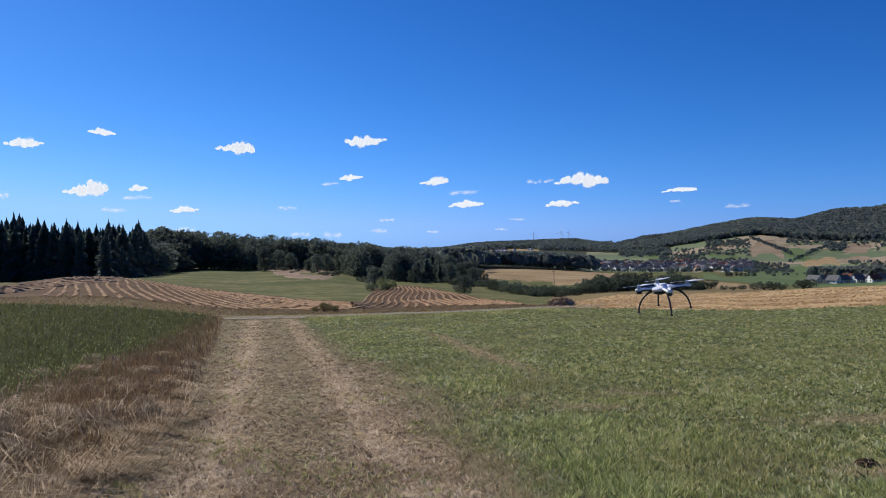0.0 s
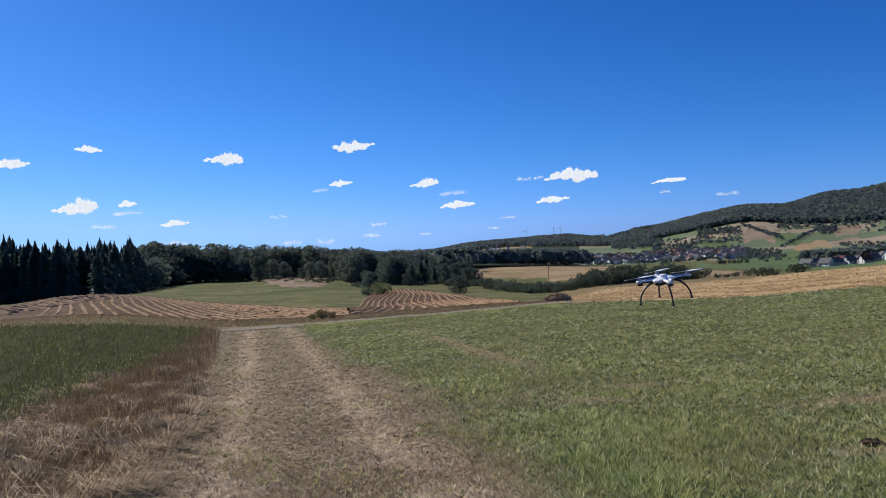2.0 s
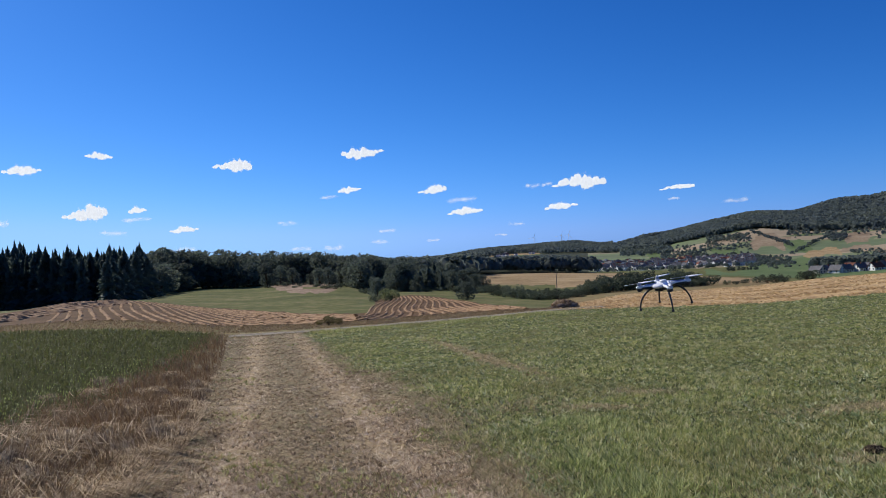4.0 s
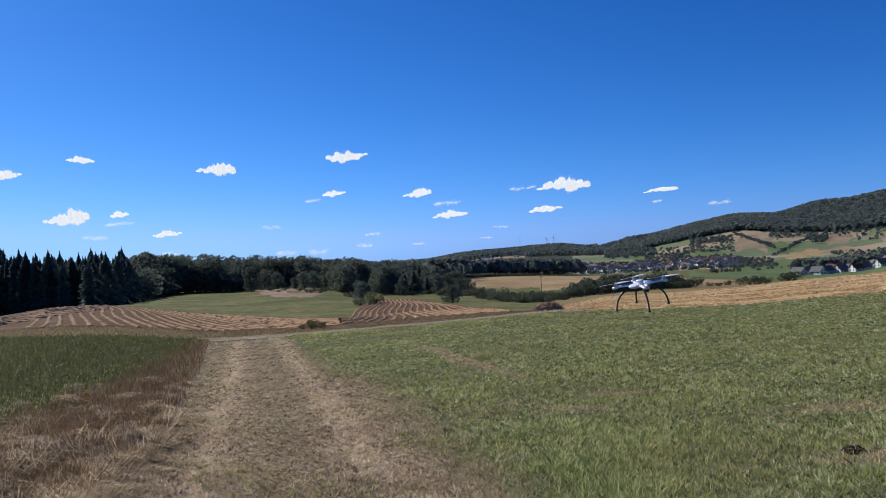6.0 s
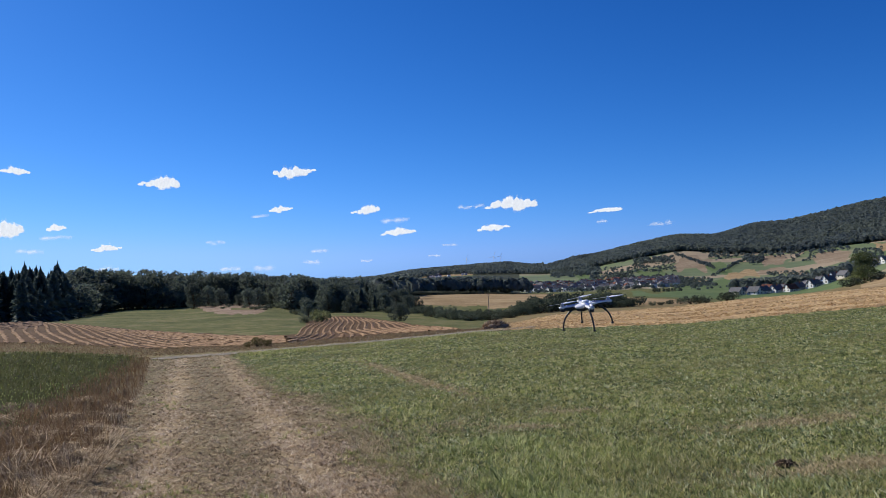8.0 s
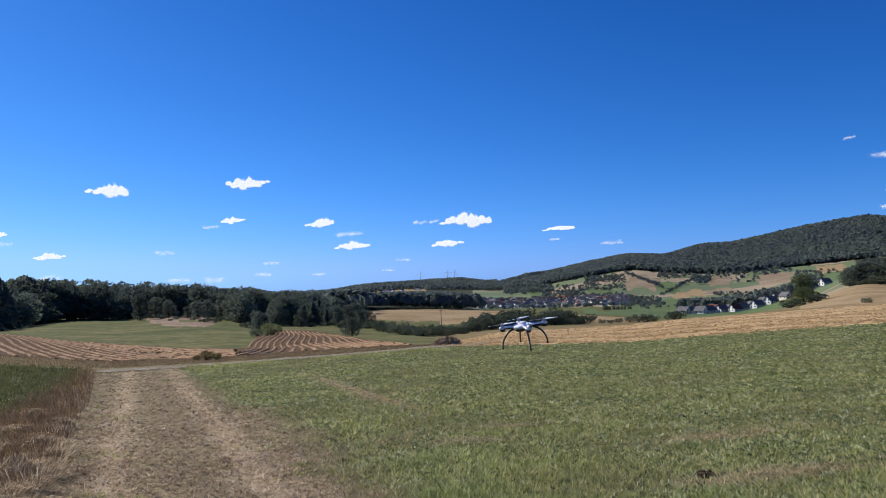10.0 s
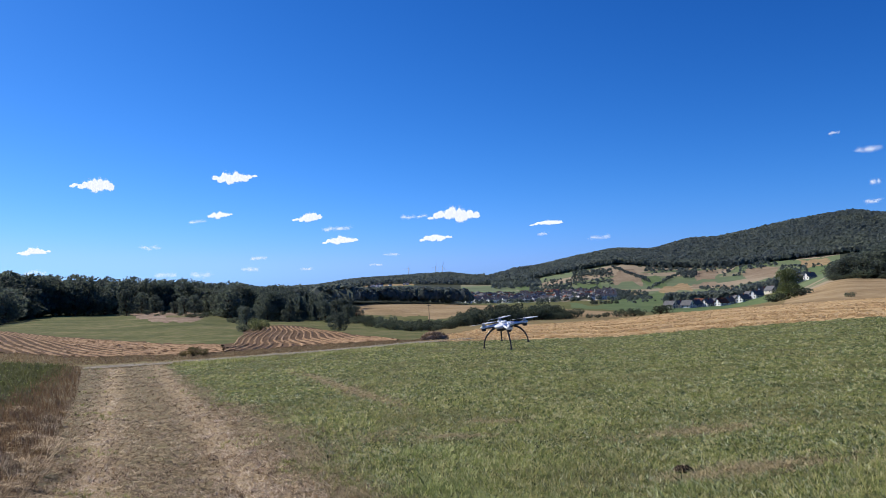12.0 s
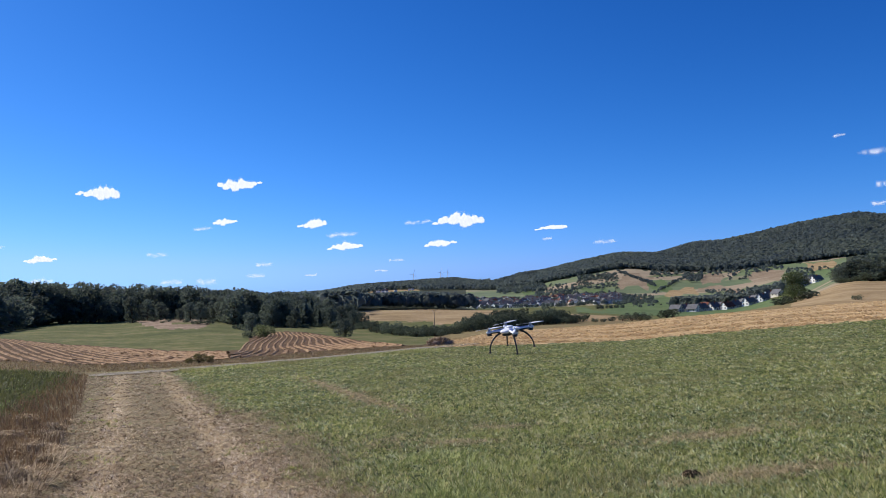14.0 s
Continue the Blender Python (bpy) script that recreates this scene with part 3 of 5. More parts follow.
def bent_blades(name, x, y, tall, wide, lean_x, lean_y, mat, label, category="grass"):
    """Tall stalks that bend over: two quads each, joined."""
    n = len(x)
    z = height(x, y) - 0.02
    turn = rng.uniform(0, 2 * np.pi, n)
    dx, dy = np.cos(turn) * wide / 2, np.sin(turn) * wide / 2
    p0 = np.stack([x, y, z], -1)
    p1 = p0 + np.stack([lean_x * tall * 0.35, lean_y * tall * 0.35, tall * 0.62], -1)
    p2 = p0 + np.stack([lean_x * tall, lean_y * tall, tall * np.clip(1.0 - 0.35 * np.hypot(lean_x, lean_y), 0.25, 1)], -1)
    side = np.stack([dx, dy, np.zeros(n)], -1)
    co = np.stack([p0 - side, p0 + side, p1 - side, p1 + side, p2], 1)
    me = bpy.data.meshes.new(name)
    me.vertices.add(n * 5)
    me.vertices.foreach_set("co", co.astype(np.float32).ravel())
    base = np.arange(n)[:, None] * 5
    loops = np.concatenate([base + [[0, 1, 3, 2]], base + [[2, 3, 4]]], 1)
    me.loops.add(n * 7)
    me.loops.foreach_set("vertex_index", loops.astype(np.int32).ravel())
    me.polygons.add(n * 2)
    st = np.arange(n)[:, None] * 7 + [[0, 4]]
    me.polygons.foreach_set("loop_start", st.astype(np.int32).ravel())
    me.update(calc_edges=True)
    me.materials.append(mat)
    return tagged(new(name, me), label, category, kind="stuff")


def spread(n, az0, az1, r0, r1):
    az, r = np.radians(rng.uniform(az0, az1, n)), np.exp(rng.uniform(np.log(r0), np.log(r1), n))
    return np.sin(az) * r, np.cos(az) * r, r


G_MEADOW = leafy("meadow_grass", [(0.085, 0.11, 0.034), (0.38, 0.42, 0.14), (0.21, 0.25, 0.07), (0.59, 0.56, 0.25), (0.72, 0.65, 0.38), (0.29, 0.335, 0.095), (0.5, 0.46, 0.2), (0.06, 0.078, 0.024)], 0.45, patch=0.5, faded=(0.23, 0.2, 0.1))
G_LUSH = leafy("lush_grass", [(0.15, 0.19, 0.06), (0.31, 0.355, 0.12), (0.58, 0.6, 0.29), (0.09, 0.122, 0.04)], 0.5)
G_BROWN = leafy("dead_grass", [(0.115, 0.07, 0.04), (0.175, 0.108, 0.06), (0.24, 0.155, 0.088), (0.15, 0.094, 0.053), (0.36, 0.26, 0.155)], 0.35)
G_CLOVER = leafy("clover_leaves", [(0.17, 0.23, 0.1), (0.34, 0.4, 0.2), (0.62, 0.62, 0.4), (0.035, 0.05, 0.022), (0.13, 0.18, 0.075)], 0.35)
G_PARCHED = leafy("parched_grass", [(0.22, 0.165, 0.09), (0.42, 0.34, 0.2), (0.6, 0.5, 0.31), (0.17, 0.175, 0.065)], 0.3)
G_STALK = leafy("pale_stalks", [(0.08, 0.05, 0.028), (0.3, 0.205, 0.115), (0.66, 0.51, 0.33), (0.14, 0.09, 0.05)], 0.2)
G_VERGE = leafy("verge_grass", [(0.17, 0.112, 0.062), (0.24, 0.165, 0.095), (0.33, 0.24, 0.145), (0.17, 0.15, 0.075)], 0.35)
G_WEED = leafy("weed_leaves", [(0.072, 0.08, 0.03), (0.098, 0.11, 0.038), (0.135, 0.148, 0.05), (0.11, 0.098, 0.046)], 0.42, patch=0.5, faded=(0.115, 0.125, 0.044))
G_FLOWER = leafy("yellow_flowers", [(0.25, 0.31, 0.08), (0.36, 0.41, 0.13), (0.46, 0.47, 0.22)], 0.3)
G_LITTER = leafy("mown_straw", [(0.06, 0.04, 0.024), (0.32, 0.215, 0.13), (0.64, 0.49, 0.33), (0.11, 0.075, 0.045), (0.44, 0.325, 0.205)], 0.2)
G_PALE = leafy("pale_straw", [(0.3, 0.215, 0.14), (0.66, 0.53, 0.38), (0.8, 0.67, 0.5), (0.43, 0.325, 0.22)], 0.2)


def noise_at(x, y, s):
    return np.sin(x * s + 1.3 * np.sin(y * s * 0.7)) * np.sin(y * s * 1.1 + 1.7 * np.sin(x * s * 0.6 + 2))


# meadow sward
x, y, r = spread(160000, -40, 49, 4.2, 47)
dry, _ = dry_at(x, y)
keep = (x > track_left(y) + 0.1) & ((rng.uniform(0, 1, len(x)) > dry * 1.7) | ((noise_at(x, y, 1.4) > 0.5) & (rng.uniform(0, 1, len(x)) < 0.13))) & (r < ring_at(0, np.degrees(np.arctan2(x, y)))[0] - 0.8)
x, y, r = x[keep], y[keep], r[keep]
tall = 0.03 + 0.04 * rng.uniform(0, 1, len(x)) ** 2 + 0.012 * noise_at(x, y, 1.1)
tufts("meadow_grass", x, y, np.clip(tall, 0.02, 0.2), 0.004 + r * 0.00075, G_MEADOW, "short mown green grass with dry yellow tufts", 6, 1.35)
x, y, r = spread(60000, -4, 32, 4.6, 13)
fresh = sum(a * np.exp(-((x - px) / sx) ** 2 - ((y - py) / sy) ** 2) for px, py, sx, sy, a in
            ((1.36, 8.1, 0.5, 0.35, 0.9), (1.15, 6.35, 0.4, 0.5, 0.8), (1.35, 5.5, 0.45, 0.35, 0.8), (2.1, 7.2, 0.9, 0.7, 0.35), (3.0, 5.6, 0.9, 0.3, 0.5), (5.3, 5.6, 0.7, 0.25, 0.5)))
keep = rng.uniform(0, 1, len(x)) < 0.36 * fresh * (0.75 + 0.5 * noise_at(x, y, 4.0))
x, y, r, fresh = x[keep], y[keep], r[keep], fresh[keep]
tufts("lush_grass", x, y, rng.uniform(0.05, 0.11, len(x)) * (0.6 + 0.6 * fresh), 0.006 + r * 0.0007, G_LUSH, "thicker fresh green tuft grass in the meadow", 7, 1.3)

# the same sward beside and behind the standpoint
az, r = rng.uniform(0, 2 * np.pi, 26000), np.sqrt(rng.uniform(0.3, 64, 26000))
x, y = np.sin(az) * r, np.cos(az) * r
dry, _ = dry_at(x, y)
keep = (x > track_left(y) + 0.1) & (rng.uniform(0, 1, len(x)) > dry * 1.7) & ((np.abs(np.degrees(np.arctan2(x, y)) - 4) > 44) | (r < 4.3))
x, y, r = x[keep], y[keep], r[keep]
tufts("meadow_grass", x, y, rng.uniform(0.03, 0.07, len(x)), 0.008 + 0 * r, G_MEADOW, "short mown green grass with dry yellow tufts", 6, 1.9)

# parched tufts in the dry spots
x, y, r = spread(150000, -14, 49, 4.4, 26)
dry, _ = dry_at(x, y)
keep = (x > track_right(y) - 0.3) & (rng.uniform(0, 1, len(x)) < dry * 1.1 - 0.05)
x, y, r = x[keep], y[keep], r[keep]
tufts("dry_tufts", x, y, rng.uniform(0.02, 0.05, len(x)), 0.005 + r * 0.0008, G_PARCHED, "parched straw-coloured tufts in the meadow", 6, 2.4)

# broad leaves of clover and plantain that catch the sun
x, y, r = spread(52000, -30, 49, 4.4, 45)
dry, _ = dry_at(x, y)
keep = (x > track_right(y)) & (dry < 0.4) & (r < ring_at(0, np.degrees(np.arctan2(x, y)))[0] - 0.8)
x, y, r = x[keep], y[keep], r[keep]
tufts("clover_leaves", x, y, rng.uniform(0.02, 0.055, len(x)), 0.012 + r * 0.0010, G_CLOVER, "pale broad clover and plantain leaves in the meadow", 3, 2.2, category="clover")

# mown straw on the track: brown, and paler where wheels and rakes have left it
def straw_at(x, y, rut):
    """Share of pale straw at a place."""
    return np.clip(0.72 * rut + 0.45 * noise_at(x, y, 1.3) * noise_at(x, y, 3.7) + 0.34 * noise_at(x + 3, y, 2.3) + 0.08, 0.03, 0.97)


x, y, r = spread(300000, -50, 16, 2.6, 34)
dry, rut = dry_at(x, y)
keep = (rng.uniform(0, 1, len(x)) < dry * (0.65 + 0.35 * noise_at(x, y, 2.2))) & (x > track_left(y) - 0.05)
pale = rng.uniform(0, 1, len(x)) < straw_at(x, y, rut)
for sel, mat, label in ((keep & ~pale, G_LITTER, "brown mown grass lying on the track"), (keep & pale, G_PALE, "pale dry straw lying along the wheel ruts")):
    sx, sy, sr = x[sel], y[sel], r[sel]
    blades("mown_straw", sx, sy, rng.uniform(0.008, 0.035, len(sx)), 0.004 + sr * 0.0006, rng.uniform(2, 8, len(sx)), mat, label, category="straw")

x, y, r = spread(120000, -45, 16, 3.0, 33)
dry, rut = dry_at(x, y)
keep = (rng.uniform(0, 1, len(x)) < dry * (1.05 - 0.45 * rut) * (0.8 + 0.3 * noise_at(x, y, 1.6))) & (x > track_left(y) - 0.1) & (x < track_right(y) + 0.9)
pale = rng.uniform(0, 1, len(x)) < straw_at(x, y, rut) * 0.8
for sel, mat, label in ((keep & ~pale, G_LITTER, "short brown mown grass covering the track"), (keep & pale, G_PALE, "short pale mown straw on the track")):
    sx, sy, sr = x[sel], y[sel], r[sel]
    tufts("mown_stubble", sx, sy, rng.uniform(0.012, 0.045, len(sx)), 0.0035 + sr * 0.0008, mat, label, 6, 2.4)

# tall dead grass along the track
x, y, r = spread(150000, -60, -10, 3.4, 34)
ey = rng.uniform(-8, 6, 22000)
ex = track_left(ey) - rng.uniform(0, 2.6, len(ey))
ok = (np.degrees(np.arctan2(ex, ey)) < -60) | (np.hypot(ex, ey) < 3.4)
x, y = np.concatenate([x, ex[ok]]), np.concatenate([y, ey[ok]])
r = np.hypot(x, y)
keep = (x < track_left(y) + 0.05 * rng.normal(0, 1, len(x))) & (x > weeds_side(y) - 0.22 * np.abs(rng.normal(0, 1, len(x))))
x, y, r = x[keep], y[keep], r[keep]
side = np.clip((track_left(y) - x) / 0.5, 0.85, 1)
tall = rng.uniform(0.14, 0.34, len(x)) * np.interp(y, [3.5, 6.0, 9], [0.5, 0.7, 1.0]) * side * (1 + 0.3 * noise_at(x, y, 1.7))
bent_blades("dead_grass", x, y, tall, 0.0012 + r * 0.00042, -0.12 + np.interp(y, [4, 8], [1.5, 0.5]) * noise_at(x, y, 1.9) + 0.4 * rng.normal(0, 1, len(x)), -0.2 + np.interp(y, [4, 8], [1.5, 0.5]) * noise_at(x, y, 1.3) + 0.6 * rng.normal(0, 1, len(x)), G_BROWN, "tall brown dead grass leaning along the track")

n = 60000
y = rng.uniform(-8, 10.5, n)
x = track_left(y) + 0.1 - rng.uniform(0, 3.0, n)
flow = 2.6 * noise_at(x, y, 0.9) + 1.2 * noise_at(x, y, 2.3)
thick = np.interp(y, [1.5, 5.0, 6.5, 8, 10.5], [1.3, 1.25, 0.55, 0.25, 0.05]) * (0.55 + 0.6 * noise_at(x, y, 2.1)) * (x > weeds_side(y) - 0.4)
keep = rng.uniform(0, 1, n) < thick
x, y, flow = x[keep], y[keep], flow[keep]
lay = rng.uniform(1.0, 2.6, len(x))
turn = flow + 0.8 * rng.normal(0, 1, len(x))
bent_blades("long_stalks", x, y, rng.uniform(0.18, 0.38, len(x)), 0.0022 + 0.0005 * np.hypot(x, y), lay * np.cos(turn), lay * np.sin(turn), G_STALK, "long pale straw stalks laid over in swirls")

# clumps of the dead grass laid over, each swept one way from its root
n = 90
cy0 = np.exp(rng.uniform(np.log(4.2), np.log(15), n))
cx0 = np.where(rng.uniform(0, 1, n) < 0.4, track_left(cy0) - rng.uniform(0.02, 0.25, n), track_left(cy0) - rng.uniform(0.1, 2.2, n))
way = rng.uniform(-0.6, 0.6, n) + np.where(rng.uniform(0, 1, n) < 0.6, 0.0, 2.6) - 0.4
per = 130
x = np.repeat(cx0, per) + rng.normal(0, 0.06, n * per)
y = np.repeat(cy0, per) + rng.normal(0, 0.06, n * per)
turn = np.repeat(way, per) + rng.normal(0, 0.28, n * per)
lay = np.repeat(rng.uniform(0.9, 2.2, n), per) * rng.uniform(0.6, 1.25, n * per)
bent_blades("laid_grass", x, y, np.repeat(rng.uniform(0.16, 0.3, n), per) * rng.uniform(0.7, 1.2, n * per), 0.0016 + 0.0004 * np.hypot(x, y), lay * np.cos(turn), lay * np.sin(turn), G_STALK, "clumps of long dry grass laid over beside the track")

# weedy green strip beyond it
x, y, r = spread(135000, -46, -12, 4, 44)
bx, by, br = spread(14000, -125, -46, 4, 40)
x, y, r = np.concatenate([x, bx]), np.concatenate([y, by]), np.concatenate([r, br])
keep = (x < weeds_side(y) + 0.22 * rng.normal(0, 1, len(x))) & (r < ring_at(0, np.degrees(np.arctan2(x, y)))[0])
x, y, r = x[keep], y[keep], r[keep]
bent_blades("weeds", x, y, rng.uniform(0.1, 0.26, len(x)), 0.004 + r * 0.00055, 0.9 * rng.normal(0, 1, len(x)), 0.7 * rng.normal(0, 1, len(x)), G_WEED, "uncut dark green weeds and grass", "weeds")
pick = rng.uniform(0, 1, len(x)) < 0.02 + 0.12 * np.exp(-((x - weeds_side(y) + 0.3) / 0.7) ** 2) * (y < 17)
fx, fy = x[pick], y[pick]
blades("weed_flowers", fx, fy, rng.uniform(0.02, 0.04, len(fx)), 0.01 + r[pick] * 0.0006, rng.uniform(0, 0.5, len(fx)), G_FLOWER, "small yellow flower heads among the weeds", -0.2, "flowers")

# straw lying on the right-hand stubble, and the grass verges
az = rng.uniform(8.5, 52, 60000)
d0, d1 = ring_at(0, az)[0], ring_at(1, az)[0]
u = rng.uniform(0, 1, len(az))
r = 1 / (1 / (d0 * 1.0) * (1 - u) + u / (d1 * 1.03))
x, y = np.sin(np.radians(az)) * r, np.cos(np.radians(az)) * r
thick = 0.5 + 0.5 * np.sin(r / 1.1 + 2 * np.sin(az / 3)) + 0.4 * noise_at(x, y, 0.9)
keep = rng.uniform(0, 1.2, len(x)) < thick
x, y, r = x[keep], y[keep], r[keep]
blades("loose_straw", x, y, rng.uniform(0.03, 0.14, len(x)), rng.uniform(0.08, 0.3, len(x)), rng.uniform(1.0, 4, len(x)), M_STRAW, "cut golden straw lying thick on the stubble", 0.03, "straw")
az = rng.uniform(-48, 9, 28000)
d0 = ring_at(0, az)[0]
r = d0 * rng.uniform(1.03, 1.3, len(az))
x, y = np.sin(np.radians(az)) * r, np.cos(np.radians(az)) * r
bent_blades("verge_grass", x, y, rng.uniform(0.04, 0.14, len(x)), np.full(len(x), 0.035), 0.7 * rng.normal(0, 1, len(x)), 0.7 * rng.normal(0, 1, len(x)), G_VERGE, "dry brown verge grass beyond the gravel road")
az = rng.uniform(-18, 9, 9000)
d0 = ring_at(0, az)[0]
r = d0 * rng.uniform(0.885, 0.935, len(az)) + 0.5 * rng.normal(0, 1, len(az))
x, y = np.sin(np.radians(az)) * r, np.cos(np.radians(az)) * r
keep = (x > rut_right(y) + 0.6) & (np.abs(y - np.interp(x, [p[0] for p in ROAD], [p[1] for p in ROAD])) > 1.0)
x, y = x[keep], y[keep]
bent_blades("road_edge_grass", x, y, rng.uniform(0.05, 0.16, len(x)), np.full(len(x), 0.025), 0.4 * rng.normal(0, 1, len(x)), 0.4 * rng.normal(0, 1, len(x)), G_MEADOW, "uneven grass edge along the gravel road")
q = rng.uniform(0, len(ROAD) - 1.001, 1500)
x = np.interp(q, range(len(ROAD)), [p[0] for p in ROAD]) + 0.1 * rng.normal(0, 1, len(q))
y = np.interp(q, range(len(ROAD)), [p[1] for p in ROAD]) + 0.9 * rng.normal(0, 1, len(q)) ** 3 * 0.5
tufts("road_weeds", x, y, rng.uniform(0.04, 0.1, len(x)), np.full(len(x), 0.03), G_PARCHED, "thin weeds growing in the gravel road", 5, 1.6)


# ---- trees ----
BARK = material("bark", [(0.05, 0.035, 0.025), (0.1, 0.075, 0.055)], 3.0, 0.95, 0.6, 12)
# needles lightened and blued, so that the colour carries the haze before the forest
NEEDLES = leafy("hazed_needles", [(0.07, 0.09, 0.085), (0.088, 0.112, 0.1), (0.1, 0.122, 0.1)], 0.45, 0.75, per="object")
LEAVES = leafy("leaves", [(0.045, 0.06, 0.025), (0.075, 0.095, 0.036), (0.11, 0.13, 0.055), (0.055, 0.07, 0.03)], 0.35, per="object")
# pale blue share of these leaves is distance haze put into the colour
WOODS = leafy("hazed_far_leaves", [(0.11, 0.14, 0.145), (0.13, 0.16, 0.156), (0.145, 0.17, 0.146), (0.118, 0.146, 0.15)], 0.48, patch=0.005, faded=(0.175, 0.2, 0.145))


def spruce_meshes(seed):
    """Spruce of 1 m height: trunk, and a crown of drooping boughs in whorls."""
    g = np.random.default_rng(seed)
    trunk = bm_mesh("trunk", tube([(0, 0, -0.03), (0, 0, 0.3), (0, 0, 0.98)], [0.02, 0.014, 0.003], 7), BARK)
    tris = []
    levels = 42
    for k in range(levels):
        f = k / (levels - 1)
        z = 0.08 + 0.9 * f
        reach = (0.17 * (1 - f) ** 0.62 + 0.012) * g.uniform(0.55, 1.25)
        for a in g.uniform(0, 2 * np.pi) + np.arange(7) * 2 * np.pi / 7 + g.normal(0, 0.3, 7):
            ln = reach * g.uniform(0.45, 1.4)
            w = 0.24 * ln + 0.008
            z = 0.06 + 0.92 * f + g.normal(0, 0.012)
            d, s = np.array([np.cos(a), np.sin(a), 0]), np.array([-np.sin(a), np.cos(a), 0])
            top = np.array([0, 0, z + 0.03 + 0.012 * g.normal()])
            mid = d * ln * 0.6 + np.array([0, 0, z - 0.02])
            tip = d * ln + np.array([0, 0, z - 0.055 * (1 - f) - 0.005])
            tris += [[top, mid + s * w, mid - s * w], [mid + s * w, tip, mid - s * w]]
            tris += [[mid + s * w * 0.8, tip + s * w * 0.5 - [0, 0, 0.025], mid * 0.9 - [0, 0, 0.03]], [mid - s * w * 0.8, tip - s * w * 0.5 - [0, 0, 0.025], mid * 0.9 - [0, 0, 0.03]]]
    tris += [[[0.012, 0, 0.95], [-0.006, 0.01, 0.95], [0, 0, 1.02]], [[0, -0.012, 0.95], [0, 0.012, 0.95], [0, 0, 1.02]]]
    return trunk, tri_soup("crown", np.array(tris, float), NEEDLES)


def lobes_leaves(g, lobes, count, size):
    """Leaf clumps on and in a set of lobes (centre, radii)."""
    out = []
    share = np.array([l[1][0] * l[1][2] for l in lobes])
    for (c, rad), n in zip(lobes, (count * share / share.sum()).astype(int)):
        v = g.normal(0, 1, (n, 3))
        v /= np.linalg.norm(v, axis=1)[:, None]
        p = np.array(c) + v * np.array(rad) * (g.uniform(0.55, 1.08, n) ** 0.6)[:, None]
        a = g.normal(0, 1, (n, 3)) + v * 0.3
        a /= np.linalg.norm(a, axis=1)[:, None]
        b = np.cross(a, g.normal(0, 1, (n, 3)))
        b /= np.linalg.norm(b, axis=1)[:, None]
        s = (size * g.uniform(0.5, 1.3, n))[:, None]
        out.append(np.stack([p - a * s, p + b * s * 0.6, p + a * s, p - b * s * 0.6], 1))
    return np.concatenate(out)


def broad_meshes(seed, wide=0.36, clear=0.16, count=1500, size=0.03, mat=None):
    """Broadleaf tree of 1 m height: forked trunk and a lobed open crown."""
    g = np.random.default_rng(seed)
    bm = tube([(0, 0, -0.04), (0.01, 0, clear), (0.0, 0.01, 0.55)], [0.035, 0.026, 0.012], 8)
    lobes = []
    for k in range(8):
        a, h = k * 2.4 + g.uniform(-0.4, 0.4), g.uniform(clear + 0.14, 0.86)
        out = wide * g.uniform(0.45, 0.8) * (1 - 0.75 * max(0, (h - 0.5) / 0.5))
        c = (np.cos(a) * out, np.sin(a) * out, h)
        rad = g.uniform(0.32, 0.55) * wide
        lobes.append((c, (rad, rad, rad * g.uniform(0.6, 0.85))))
        tube_into(bm, [(0, 0, clear + 0.02 + 0.03 * k * 0.5), (c[0] * 0.5, c[1] * 0.5, h - 0.08), c], [0.014, 0.008, 0.003], 5)
    lobes.append(((0, 0, 0.82), (wide * 0.45, wide * 0.45, 0.17)))
    lobes.append(((0, 0, 0.5), (wide * 0.6, wide * 0.6, 0.24)))
    lobes.append(((0, 0, clear + 0.22), (wide * 0.72, wide * 0.72, 0.22)))
    return bm_mesh("trunk", bm, BARK), quad_soup("crown", lobes_leaves(g, lobes, count, size), mat or LEAVES)


def bush_meshes(seed, mat=None, count=900, size=0.05):
    """Bush of 1 m height, about 1.3 m wide."""
    g = np.random.default_rng(seed)
    bm = tube([(0, 0, -0.08), (0, 0, 0.45)], [0.035, 0.015], 6)
    lobes = []
    for k in range(7):
        a = k * 2.4 + g.uniform(-0.3, 0.3)
        c = (np.cos(a) * g.uniform(0.2, 0.42), np.sin(a) * g.uniform(0.2, 0.42), g.uniform(0.28, 0.66))
        lobes.append((c, (g.uniform(0.2, 0.32), g.uniform(0.2, 0.32), g.uniform(0.2, 0.32))))
        tube_into(bm, [(0, 0, 0), (c[0] * 0.6, c[1] * 0.6, c[2] * 0.7), c], [0.02, 0.012, 0.005], 5)
    return bm_mesh("stem", bm, BARK), quad_soup("foliage", lobes_leaves(g, lobes, count, size), mat or LEAVES)


def plant(name, meshes, label, category, group, parts=("trunk", "crown")):
    e = new(name)
    for p, me in zip(parts, meshes):
        part(p, me, e)
    return tagged(e, label, category, group)


